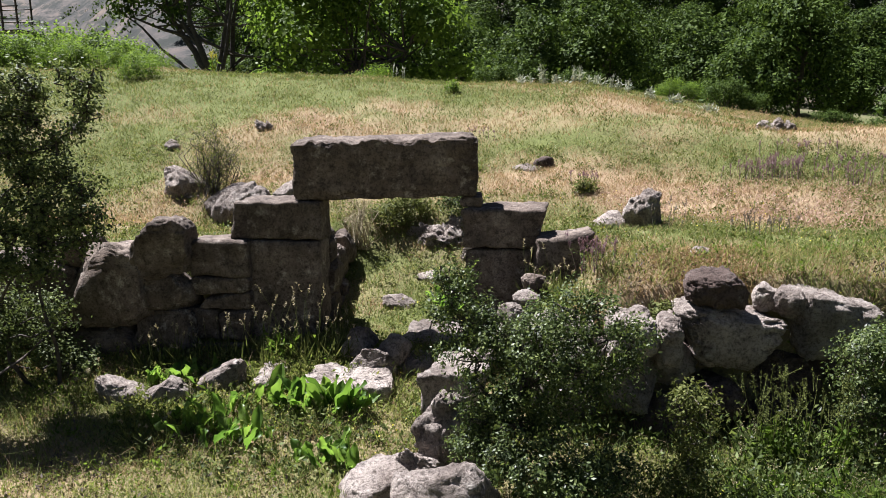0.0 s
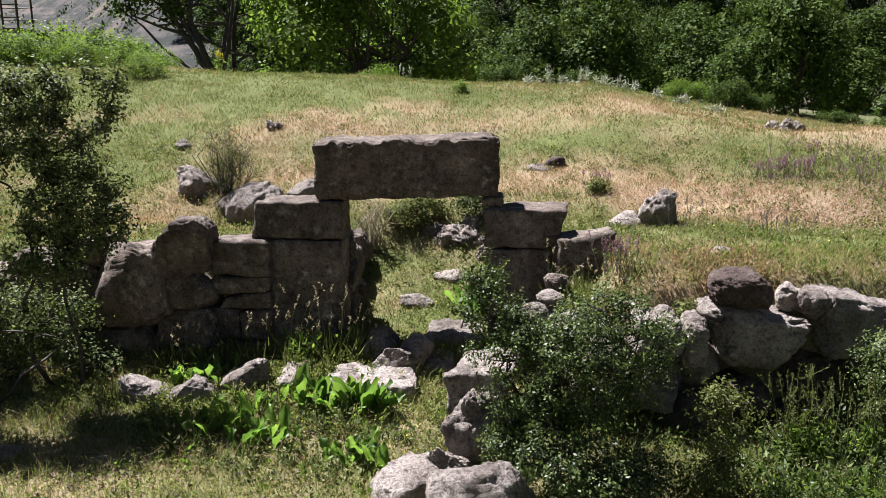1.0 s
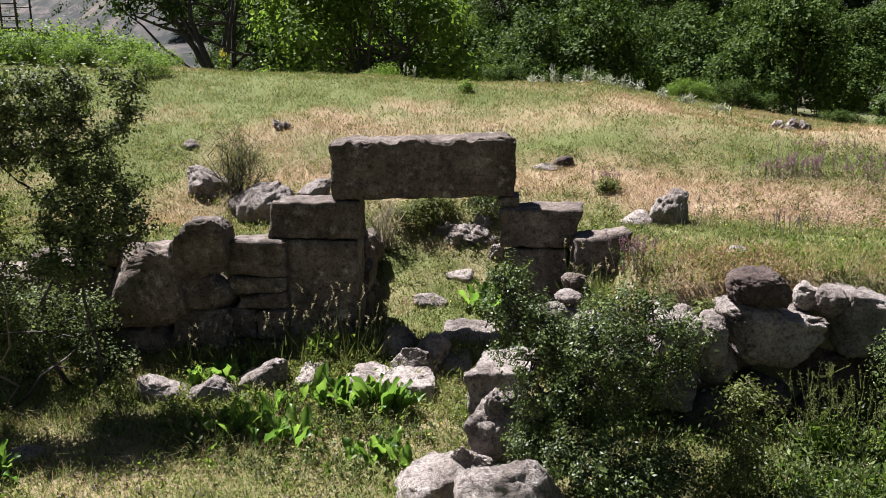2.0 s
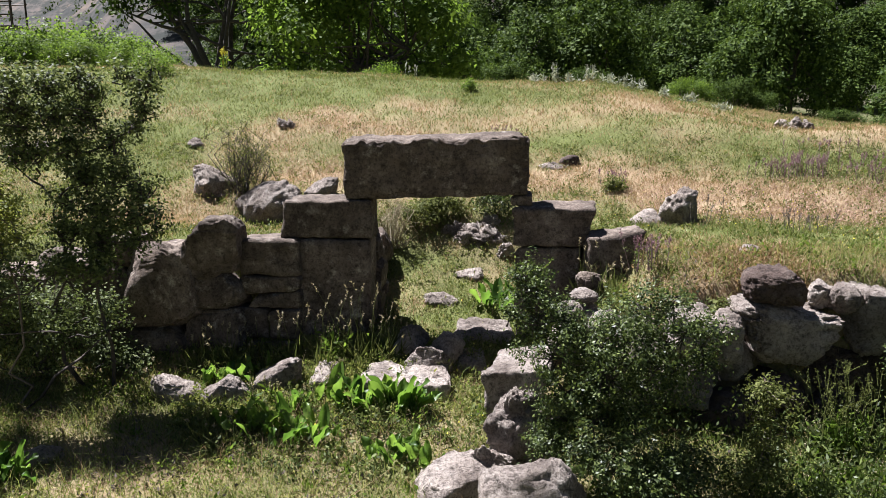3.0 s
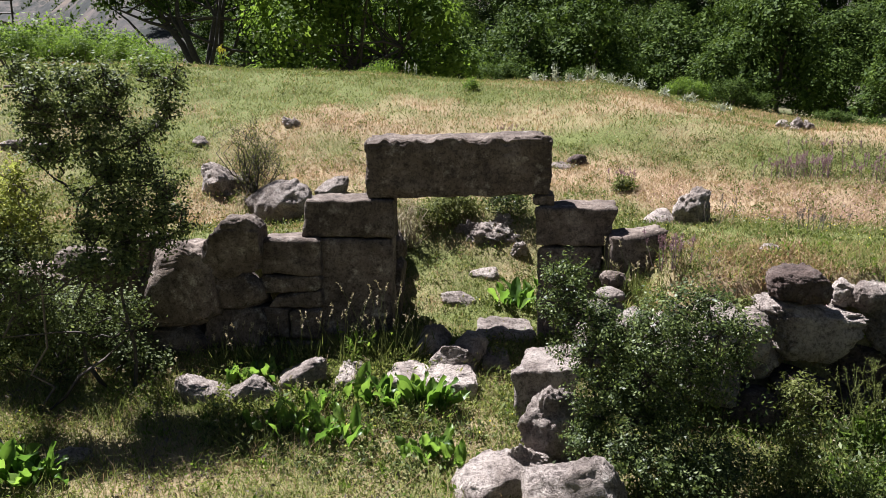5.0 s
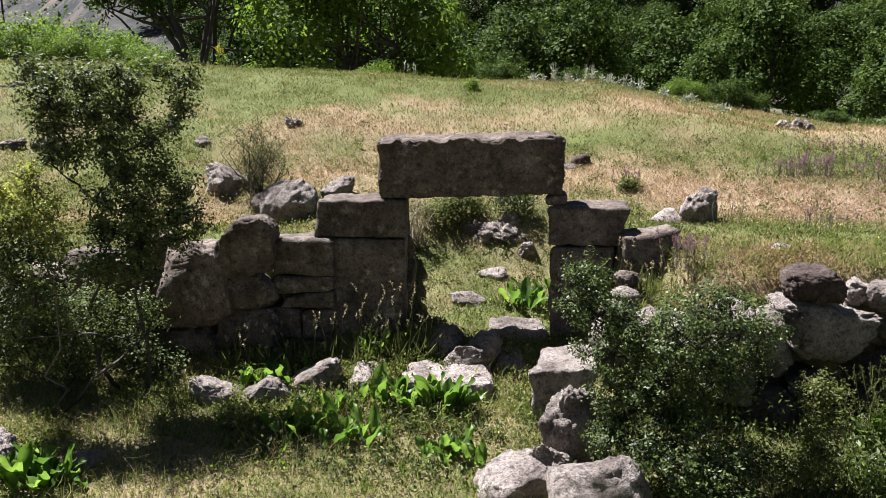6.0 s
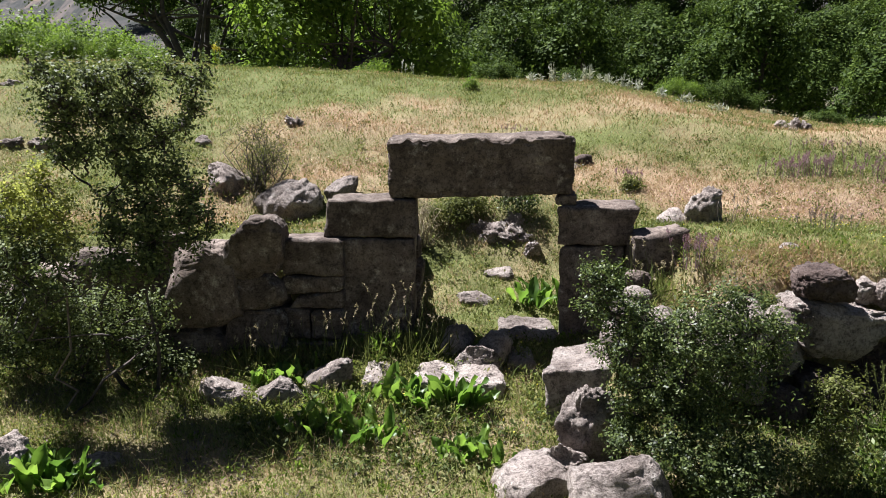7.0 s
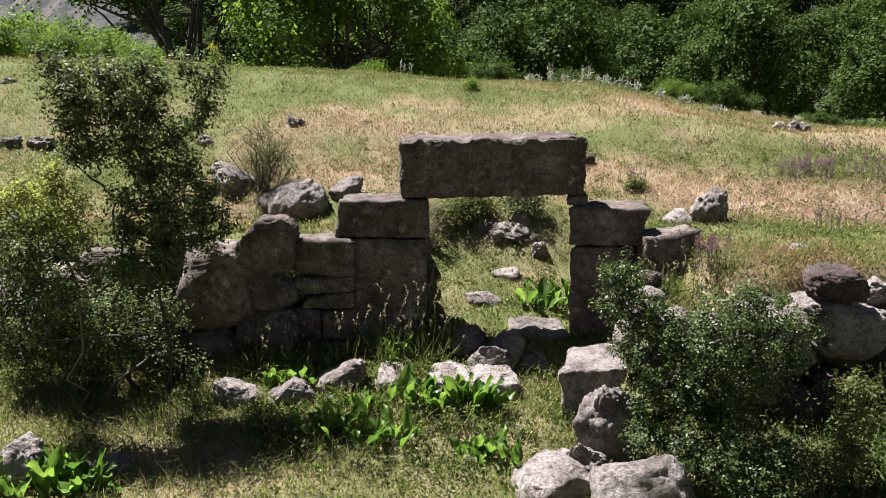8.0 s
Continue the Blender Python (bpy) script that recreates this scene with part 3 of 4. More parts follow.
for k, (name, c, size, material, label) in enumerate(LOOSE):
    far = c[1] > 9.6
    broken = "row" in label or "outcrop" in label
    foot = min(c[2] - size[2] / 2, gz(c[0], c[1]) - 0.1)
    top = c[2] + size[2] / 2
    c, size = (c[0], c[1], (top + foot) / 2), (size[0], size[1], top - foot)
    tagged(stone(name, c, size, 300 + k, material, turn=(0, 0, 23 * k % 36 - 18), **{"rough": 0.16 if far else 0.13, "fine": 4 if far else 5} | SHAPES.get(k, CRAGGED if broken else {"block": 0.72, "peak": 0.5} if not far else {"block": 0.68, "peak": 0.45})), label, "rock")
SLABS = [
    ("boulder", [(-0.1, -0.5), (0.42, -0.45), (0.56, 0.08), (-0.17, 0.05)], 6.5, 0.66, 0.04, 0.06, "large flat-topped boulder beside the bush"),
    ("boulder", [(-1.5, -0.62), (-0.5, -0.6), (-0.48, -0.27), (-1.48, -0.26)], 6.94, 0.5, 0.08, 0.07, "long pale sunlit slab lying in the grass"),
    ("boulder", [(-2.08, -0.62), (-1.68, -0.6), (-1.66, -0.32), (-2.05, -0.28)], 7.05, 0.4, 0.14, 0.08, "small pale slab half sunk in grass"),
    ("threshold_stone", [(-0.5, -0.4), (0.26, -0.4), (0.25, -0.05), (-0.5, -0.04)], 8.02, 0.5, 0.07, 0.05, "pale worn threshold slab in the gateway"),
    ("boulder", [(-0.45, -0.5), (-0.05, -0.5), (-0.07, -0.2), (-0.42, -0.19)], 7.4, 0.4, 0.08, 0.06, "pale step stone below the threshold"),
]
for k, (name, front, y, depth, rise, wear, label) in enumerate(SLABS):
    tagged(piece(name, ashlar_mesh(name, front, y, depth, 80 + k, BOULDER, (0.26, 0.06) if k == 0 else (0.04, -0.05), wear, 26, rise, 0.9, 0.025)), label, "rock")
mound = stone("earth_mound", (1.45, 13.25, 1.7), (0.42, 0.4, 0.26), 390, REDROCK, fine=3)
tagged(mound, "small dark mound of dug earth", "mound")


# ---- plants ----
def leaf_quads(points, rng, low, high, aspect=0.5, lift=0.3, out=None):
    """Folded leaves at points: a quad each."""
    n = len(points)
    d = rng.normal(size=(n, 3))
    d[:, 2] += lift
    if out is not None:
        face = out + rng.normal(0, 0.55, (n, 3))
        face[:, 2] += 0.35
        d = np.cross(face, d)
    d /= np.linalg.norm(d, axis=1)[:, None]
    s = np.cross(d, rng.normal(size=(n, 3))) if out is None else np.cross(face, d)
    s /= np.linalg.norm(s, axis=1)[:, None] + 1e-9
    up = np.cross(s, d)
    size = rng.uniform(low, high, n)[:, None]
    mid = points + d * size * 0.45 + up * size * 0.08
    verts = np.stack([points, mid + s * size * aspect / 2, points + d * size, mid - s * size * aspect / 2], 1).reshape(-1, 3)
    return verts, np.arange(4 * n).reshape(-1, 4)


def blob_points(blobs, clusters, per, spread_by, rng, shell=0.55):
    """Leaf places: small sprays spread through round masses, thicker towards the outside, with ragged edges."""
    size = np.array([b[3] ** 2 for b in blobs])
    pick = rng.choice(len(blobs), clusters, p=size / size.sum())
    centre, r = np.array([b[:3] for b in blobs])[pick], np.array([b[3] for b in blobs])[pick]
    d = rng.normal(size=(clusters, 3))
    d[:, 2] = np.where(rng.uniform(0, 1, clusters) < 0.7, np.abs(d[:, 2]), d[:, 2])
    d /= np.linalg.norm(d, axis=1)[:, None]
    reach = r * (shell + (1.08 - shell) * rng.uniform(0, 1, clusters) ** 0.8)
    where = centre + d * reach[:, None]
    where = where + rng.normal(0, 0.14, (clusters, 3)) * r[:, None]
    way = d + rng.normal(0, 0.5, (clusters, 3))
    way[:, 2] += 0.5
    way /= np.linalg.norm(way, axis=1)[:, None]
    run = rng.uniform(-0.5, 1, clusters * per)
    spots = np.repeat(where, per, 0) + np.repeat(way, per, 0) * (run * spread_by * 2.6)[:, None] + rng.normal(0, spread_by * 0.6, (clusters * per, 3))
    return where, spots, np.repeat(d, per, 0)


def foliage(name, blobs, clusters, per, spread_by, low, high, material, parent, seed, aspect=0.5, shell=0.5, outward=0.5, floor=None):
    rng = np.random.RandomState(seed)
    where, spots, d = blob_points(blobs, clusters, per, spread_by, rng, shell)
    if floor is not None:
        keep = spots[:, 2] > floor
        spots, d = spots[keep], d[keep]
    v, f = leaf_quads(spots, rng, low, high, aspect, 0.2, d * outward * 2)
    piece(name, shade(np_mesh(name, v, f), material, False), parent)
    return where


def stems(name, foot, ends, rng, thick, thin, material, parent, sway=0.12, fork=None):
    shape = Shape()
    for e in ends:
        start = foot if fork is None or rng.uniform() < 0.4 else fork[rng.randint(len(fork))]
        line = bent(start, e, rng, sway)
        shape.tube(line, np.linspace(thick if start is foot else thick * 0.5, thin, len(line)), 5)
    return piece(name, shape.mesh(name, material), parent)


def shrub(at, blobs, clusters, per, low, high, material, seed, label, twigs=90, spread_by=0.05, group="", aspect=0.5, shell=0.5, wood=TWIG, thick=0.03):
    """A woody shrub: stems from one foot, twigs, many small leaves. Blobs are given from its foot."""
    thing = holder("shrub", (*at[:2], gz(*at[:2]) - 0.03), label, "shrub", group)
    rng = np.random.RandomState(seed)
    where = foliage("foliage", blobs, clusters, per, spread_by, low, high, material, thing, seed + 1, aspect, shell, floor=0.02)
    mids = [np.array(b[:3]) for b in blobs]
    shape, done = Shape(), [np.zeros(3)]
    for m in sorted(mids, key=lambda v: v[2]):
        start = min((q for q in done if q[2] < m[2] + 0.01), key=lambda v: np.linalg.norm(v - m))
        size = thick * (1 - 0.22 * min(len(done), 3)) if start is done[0] else thick * 0.45
        shape.tube(bent(start, m, rng, 0.16, 6), np.linspace(size, size * 0.55, 6), 6)
        done.append(m)
    stem = piece("stem", shape.mesh("stem", wood), thing)
    picks = where[rng.choice(len(where), min(twigs, len(where)), False)]
    shape = Shape()
    for e in picks:
        near = min(mids, key=lambda m: np.linalg.norm(m - e))
        line = bent(near + rng.normal(0, 0.06, 3), e, rng, 0.2, 4)
        shape.tube(line, np.linspace(thick * 0.35, 0.003, 4), 4)
    piece("twig_mass", shape.mesh("twig_mass", wood), stem)
    return thing


def from_foot(at, blobs):
    """Masses given in the world, told from the shrub's foot."""
    z = gz(*at[:2]) - 0.03
    return [(x - at[0], y - at[1], h - z, r) for x, y, h, r in blobs]


# The tall olive-leaved shrub before the left wall: a forked, see-through crown over a dense lower skirt.
at = (-4.5, 7.1)
shrub(at, from_foot(at, [(-5.12, 6.9, 2.98, 0.14), (-4.94, 6.9, 2.84, 0.18), (-4.89, 6.85, 2.62, 0.26), (-4.92, 6.9, 2.4, 0.22), (-4.6, 7.0, 2.85, 0.2), (-4.57, 7.0, 2.56, 0.26), (-4.3, 7.1, 2.96, 0.12), (-4.2, 7.1, 2.78, 0.17), (-4.28, 7.1, 2.54, 0.24),
                        (-3.96, 7.3, 2.94, 0.17), (-3.7, 7.3, 2.86, 0.17), (-3.64, 7.3, 3.02, 0.07), (-3.8, 7.35, 2.6, 0.13), (-3.88, 7.3, 2.42, 0.14), (-4.08, 7.2, 2.25, 0.18), (-4.45, 7.0, 2.22, 0.26),
                        (-4.8, 6.9, 2.13, 0.22), (-5.03, 6.9, 2.1, 0.1), (-4.62, 7.0, 1.7, 0.05), (-4.6, 7.05, 0.9, 0.04), (-4.42, 7.0, 1.9, 0.05)]), 820, 13, 0.032, 0.06, LEAF_SHRUB, 900,
      "tall airy shrub with small olive-green leaves before the wall", 300, 0.06, aspect=0.52, shell=0.1, wood=BARK, thick=0.035)
at = (-4.3, 7.15)
shrub(at, from_foot(at, [(-4.28, 7.0, 1.93, 0.24), (-3.94, 7.05, 1.93, 0.19), (-3.73, 7.05, 1.76, 0.18), (-4.5, 6.95, 1.64, 0.18), (-4.17, 7.0, 1.58, 0.32), (-3.76, 7.0, 1.48, 0.24), (-3.52, 7.0, 1.41, 0.11), (-4.48, 6.9, 1.33, 0.22),
                        (-4.15, 6.95, 1.25, 0.3), (-3.8, 7.0, 1.25, 0.16), (-4.2, 6.9, 0.95, 0.22), (-4.5, 6.9, 0.95, 0.2)]), 560, 15, 0.034, 0.062, LEAF_SHRUB, 905,
      "dense dark shrub with small olive-green leaves against the wall", 260, 0.055, aspect=0.55, shell=0.2, wood=BARK, thick=0.03)
# Masses beyond x -5.6, mostly out of view, are added to shade the ground.
at = (-5.0, 6.5)
shrub(at, from_foot(at, [(-5.3, 6.3, 1.42, 0.16), (-5.27, 6.3, 1.1, 0.28), (-4.95, 6.3, 1.15, 0.26), (-4.64, 6.4, 1.05, 0.22), (-4.9, 6.3, 0.83, 0.18), (-4.37, 6.5, 1.02, 0.17), (-5.62, 7.1, 1.3, 0.34), (-5.7, 7.2, 0.8, 0.34),
                        (-5.1, 6.25, 0.42, 0.11), (-5.27, 6.3, 0.5, 0.1), (-4.48, 6.6, 0.36, 0.1), (-4.12, 6.9, 0.3, 0.12), (-5.95, 7.5, 1.35, 0.4), (-6.3, 7.6, 1.2, 0.45)]), 500, 16, 0.032, 0.058, LEAF_SHRUB, 910,
      "spreading olive-leaved shrub with bare lower stems", 200, 0.05, aspect=0.55, shell=0.25, wood=BARK, thick=0.025)
# Dense leaf masses added to keep the wall's foot in deep shade.
at = (-5.3, 7.3)
shrub(at, from_foot(at, [(-4.85, 7.3, 0.2, 0.34), (-5.4, 7.3, 0.1, 0.36), (-5.15, 7.25, -0.3, 0.3), (-4.5, 7.35, -0.2, 0.3), (-5.9, 7.25, -0.1, 0.36), (-4.15, 7.35, -0.3, 0.22), (-5.9, 7.2, 0.5, 0.4), (-5.3, 7.0, 0.45, 0.34), (-4.8, 7.0, 0.5, 0.3), (-4.9, 7.0, 0.1, 0.3), (-4.3, 7.15, 0.4, 0.26)]), 850, 16, 0.03, 0.055, LEAF_SHRUB, 915,
      "leafy undergrowth added to darken the foot of the wall", 160, 0.055, aspect=0.55, shell=0.2, wood=BARK)
at = (-5.1, 6.65)
shrub(at, from_foot(at, [(-4.95, 6.5, 1.8, 0.15), (-4.82, 6.5, 1.56, 0.16), (-5.1, 6.5, 1.52, 0.2), (-4.72, 6.45, 1.36, 0.12), (-5.02, 6.5, 1.98, 0.07), (-5.3, 6.6, 1.75, 0.16), (-4.95, 6.5, 1.3, 0.12), (-5.6, 6.7, 1.6, 0.2)]), 300, 14, 0.03, 0.058, LEAF_YELLOW, 920,
      "sunlit yellow-green shrub before the wall", 90, 0.055, aspect=0.5, shell=0.1, thick=0.02)
# The dense bush before the tumbled wall.
at = (0.95, 5.75)
shrub(at, from_foot(at, [(0.18, 5.85, 1.16, 0.1), (0.32, 5.85, 1.16, 0.12), (0.26, 5.8, 1.02, 0.15), (0.38, 5.75, 0.84, 0.2), (0.14, 5.75, 0.82, 0.1), (0.58, 5.7, 0.8, 0.16), (0.47, 5.65, 0.52, 0.27), (0.81, 5.65, 0.62, 0.24), (1.05, 5.65, 0.74, 0.24), (1.24, 5.7, 0.88, 0.22),
                        (1.48, 5.75, 0.96, 0.14), (1.5, 5.7, 0.74, 0.24), (1.78, 5.75, 0.66, 0.16), (0.91, 5.55, 0.4, 0.28), (1.29, 5.6, 0.46, 0.28), (0.57, 5.6, 0.2, 0.25), (1.77, 5.75, 0.42, 0.14), (0.52, 5.6, -0.05, 0.18),
                        (1.0, 5.8, 0.05, 0.32), (1.4, 5.8, 0.2, 0.25), (0.82, 5.42, 0.02, 0.24), (1.1, 5.5, -0.1, 0.24)]), 820, 38, 0.02, 0.044, LEAF_DARK, 930,
      "dense rounded bush with small glossy dark-green leaves", 220, 0.045, aspect=0.5, shell=0.55, wood=BARK)
at = (0.85, 5.4)
shrub(at, from_foot(at, [(0.45, 5.42, -0.2, 0.15), (0.66, 5.25, -0.24, 0.2), (0.92, 5.2, -0.3, 0.22), (1.18, 5.15, -0.42, 0.2), (1.4, 5.3, -0.35, 0.22), (1.62, 5.4, -0.4, 0.2), (1.3, 4.95, -0.6, 0.2)]), 380, 36, 0.022, 0.045, LEAF_DARK, 940,
      "low spreading bush over the boulders", 60, 0.045, aspect=0.5, thick=0.015)
at = (2.2, 5.55)
shrub(at, from_foot(at, [(2.13, 5.45, 0.27, 0.11), (2.3, 5.45, 0.25, 0.12), (2.25, 5.5, -0.35, 0.18), (2.1, 5.55, -0.5, 0.2), (2.2, 5.45, 0.08, 0.12), (2.04, 5.45, 0.14, 0.08), (2.36, 5.45, -0.02, 0.09), (2.2, 5.5, -0.15, 0.1)]), 170, 18, 0.026, 0.05, LEAF_HERB, 950,
      "small light-green bush beside the dense bush", 60, 0.045, shell=0.3, thick=0.012)
at = (4.1, 6.35)
shrub(at, from_foot(at, [(3.95, 6.3, 0.36, 0.24), (4.2, 6.3, 0.36, 0.32), (3.84, 6.3, 0.14, 0.18), (4.5, 6.3, 0.5, 0.3), (4.05, 6.3, -0.1, 0.28), (4.4, 6.3, -0.15, 0.4)]), 420, 34, 0.024, 0.046, LEAF_DARK, 960,
      "rounded dark-green bush growing against the boulders", 80, 0.05, thick=0.02)
# Small growth of the meadow.
for k, (x, y, r, h, material, label) in enumerate([
        (0.02, 11.05, 0.32, 0.42, LEAF_DARK, "dark leafy plant behind the gateway"), (-0.8, 11.1, 0.3, 0.34, LEAF_HERB, "green leafy tussock behind the gateway"),
        (2.36, 7.15, 0.12, 0.16, LEAF_HERB, "small green shrub on the terrace edge"), (1.5, 7.0, 0.2, 0.2, LEAF_HERB, "green tussock by the leaning block"),
        (-1.12, 10.9, 0.32, 0.34, LEAF_HERB, "dry grey-leaved tussock behind the gateway"), (-0.55, 17.5, 0.13, 0.18, LEAF_BRIGHT, "dark green tuft in the meadow"),
        (-8.7, 17.8, 0.5, 0.25, LEAF_BRIGHT, "bright green weeds on the crest"), (2.1, 12.0, 0.14, 0.12, LEAF_HERB, "dry grey-green tuft in the meadow")]):
    shrub((x, y), [(0, 0, h * 0.8, r * 0.8), (r * 0.6, 0.05, h * 0.6, r * 0.6), (-r * 0.6, 0, h * 0.65, r * 0.6)], int(700 * r), 9, 0.03, 0.075, material, 970 + 3 * k, label, 30, 0.05, "meadow plants", 0.4, 0.3, thick=0.012)

# Half-dry bushes of thin upright twigs.
def twiggy_bush(x, y, stalks, tall, wide, leaves, wood, label, seed):
    thing = holder("twiggy_bush", (x, y, gz(x, y)), label, "shrub")
    rng = np.random.RandomState(seed)
    shape, tips = Shape(), []
    for k in range(stalks):
        a, lean, high = rng.uniform(0, 6.28), rng.uniform(0.05, 1.0) * wide, rng.uniform(0.4, 1.0) * tall
        foot = (rng.normal(0, 0.25 * wide), rng.normal(0, 0.2 * wide), 0)
        tip = (foot[0] + math.cos(a) * lean, foot[1] + math.sin(a) * lean, high * (1.1 - lean * 0.5))
        line = bent(foot, tip, rng, 0.4)
        shape.tube(line, np.linspace(0.009, 0.003, 5), 4)
        tips += [line[3], line[4]]
        for n in range(5):
            s = rng.randint(1, 4)
            b = rng.uniform(0, 6.28)
            start = np.array(line[s]) + (np.array(line[s + 1]) - np.array(line[s])) * rng.uniform()
            reach = rng.uniform(0.07, 0.18) * tall
            end = start + np.array((math.cos(b) * reach, math.sin(b) * reach, reach * rng.uniform(0.4, 1.3)))
            side = bent(start, end, rng, 0.3)
            shape.tube(side, np.linspace(0.005, 0.002, 5), 3)
            tips += [side[2], side[4]]
    piece("twig_mass", shape.mesh("twig_mass", wood), thing)
    if leaves:
        spots = np.repeat(np.array(tips), leaves, 0) + rng.normal(0, 0.04, (len(tips) * leaves, 3))
        piece("foliage", shade(np_mesh("foliage", *leaf_quads(spots, rng, 0.02, 0.05, 0.35, 0.6)), LEAF_HERB, False), thing)


twiggy_bush(-4.3, 11.75, 52, 1.15, 0.32, 7, BARK, "half-dry twiggy bush with sparse olive leaves", 70)
twiggy_bush(-1.5, 10.55, 40, 0.7, 0.25, 0, STRAW, "tangle of pale dead twigs behind the gateway", 71)


# ---- broad-leaved dock plants ----
def dock_leaf(name, length, width, arch, wave, seed):
    rng = np.random.RandomState(seed)
    rows, cols = 9, 5
    verts = []
    for i in range(rows):
        t = i / (rows - 1)
        w = width * (math.sin(math.pi * min(1, t * 0.93 + 0.05)) ** 0.75) * (1 if t > 0.12 else 0.3)
        for j in range(cols):
            s = j / (cols - 1) * 2 - 1
            verts.append((s * w / 2, length * (t * math.cos(arch * t)), length * t * math.sin(0.25 + arch * (1 - t) * 0.6) * 0.9 + abs(s) * w * 0.22 + wave * math.sin(9 * t + 2 * s + seed) * abs(s)))
    faces = [(i * cols + j, i * cols + j + 1, (i + 1) * cols + j + 1, (i + 1) * cols + j) for i in range(rows - 1) for j in range(cols - 1)]
    return shade(np_mesh(name, verts, faces), LEAF_DOCK)


DOCK_LEAVES = [dock_leaf("leaf", 0.32, 0.115, 0.5, 0.022, 1), dock_leaf("leaf", 0.26, 0.105, 0.8, 0.025, 2), dock_leaf("leaf", 0.36, 0.12, 0.3, 0.02, 3)]
for k, (x, y, count, size, wide) in enumerate([
        (-1.45, 6.75, 20, 1.1, 0.14), (-0.95, 6.7, 24, 1.2, 0.15), (-2.3, 6.3, 20, 0.95, 0.2), (-1.85, 6.15, 20, 0.95, 0.16), (-3.05, 7.25, 14, 0.8, 0.2), (-2.75, 7.35, 10, 0.75, 0.12),
        (-0.95, 5.9, 20, 0.85, 0.14), (-4.75, 5.42, 32, 1.15, 0.18), (-4.4, 5.4, 18, 1.0, 0.12), (0.1, 8.95, 28, 1.05, 0.15), (-2.1, 6.7, 14, 0.8, 0.15), (-0.6, 5.75, 8, 0.7, 0.1)]):
    plant = holder("dock_plant", (x, y, gz(x, y)), "broad-leaved green dock plant growing in the grass", "weed", "dock plants")
    rng = np.random.RandomState(500 + k)
    for n in range(count):
        leaf = piece("leaf", DOCK_LEAVES[n % 3], plant)
        s = size * rng.uniform(0.7, 1.15)
        leaf.matrix_basis = pose(rng.normal(0, wide), rng.normal(0, wide * 0.6), rng.uniform(0.0, 0.06), rng.uniform(18, 74), rng.uniform(-25, 25), rng.uniform(0, 360)) @ Matrix.Scale(s, 4)


# ---- tall weeds and stalks ----
def weed(x, y, count, high, seed, label, leaf_mat=LEAF_BRIGHT, top_mat=STRAW, wide=0.2, leaf=(0.06, 0.14), heads=10, name="tall_weed", category="weed", group="", leafy=0.7):
    """Upright stalks with narrow leaves and branching seed heads."""
    thing = holder(name, (x, y, gz(x, y) - 0.02), label, category, group)
    rng = np.random.RandomState(seed)
    shape, green, tops = Shape(), [], []
    for k in range(count):
        foot = np.array([rng.normal(0, wide), rng.normal(0, wide * 0.6), 0])
        tip = foot + np.array([rng.normal(0, 0.12), rng.normal(0, 0.1), 1]) * high * rng.uniform(0.65, 1.05)
        line = bent(foot, tip, rng, 0.06, 6)
        shape.tube(line, np.linspace(0.006, 0.002, 6), 4)
        for t in rng.uniform(0.05, leafy, 10):
            green.append(foot + (tip - foot) * t)
        for t in rng.uniform(0.6, 0.9, 3):
            start = foot + (tip - foot) * t
            end = start + np.array([rng.normal(0, 0.07), rng.normal(0, 0.07), rng.uniform(0.08, 0.2)]) * high
            shape.tube(bent(start, end, rng, 0.05, 4), np.linspace(0.003, 0.0015, 4), 3)
            tops += [start + (end - start) * u for u in np.linspace(0.2, 1, heads)]
        tops += [tip - np.array([0, 0, 0.15 * high * u]) for u in np.linspace(0, 1, heads)]
    piece("stalk_tuft", shape.mesh("stalk_tuft", leaf_mat if top_mat is STRAW else top_mat), thing)
    piece("leafage", shade(np_mesh("leafage", *leaf_quads(np.array(green), rng, *leaf, 0.28, 0.5)), leaf_mat, False), thing)
    tops = np.array(tops) + rng.normal(0, 0.006, (len(tops), 3))
    piece("inflorescence", shade(np_mesh("inflorescence", *leaf_quads(tops, rng, 0.012, 0.025, 0.45, 1.0)), top_mat, False), thing)
    return thing


for k, (x, y) in enumerate([(3.02, 6.05), (3.3, 6.12), (3.68, 6.1)]):
    weed(x, y, 11, 0.92, 601 + 20 * k, "tall green weed with branching seed stalks", LEAF_BRIGHT, LEAF_HERB, 0.1, (0.06, 0.16), 14, leafy=0.5)
weed(3.0, 5.6, 24, 0.34, 615, "mass of low green weeds below the wall", wide=0.28, heads=3)
weed(3.5, 5.5, 40, 0.45, 604, "mass of low green weeds below the wall", wide=0.3, heads=3)
weed(2.9, 6.2, 16, 0.5, 613, "mass of low green weeds below the wall", LEAF_DARK, wide=0.3, heads=3)
weed(-1.9, 7.6, 8, 0.5, 606, "green weed before the jamb slab", wide=0.2, heads=3)
weed(-1.75, 7.0, 8, 0.4, 607, "green weed between pale slabs", wide=0.15)
weed(-2.35, 6.6, 9, 0.4, 608, "green weed among dock plants", wide=0.2)
weed(-7.7, 20.4, 5, 0.78, 610, "yellow-flowered mullein spike on the crest", LEAF_BRIGHT, GOLD, 0.05, (0.08, 0.18), 40, "mullein", "flower")
weed(-2.4, 20.2, 2, 0.55, 611, "white-flowered spike on the crest", LEAF_GREY, WHITE_FLOWER, 0.06, (0.05, 0.1), 26, "mullein", "flower")
weed(-2.1, 20.3, 2, 0.45, 612, "white-flowered spike on the crest", LEAF_GREY, WHITE_FLOWER, 0.06, (0.05, 0.1), 26, "mullein", "flower")
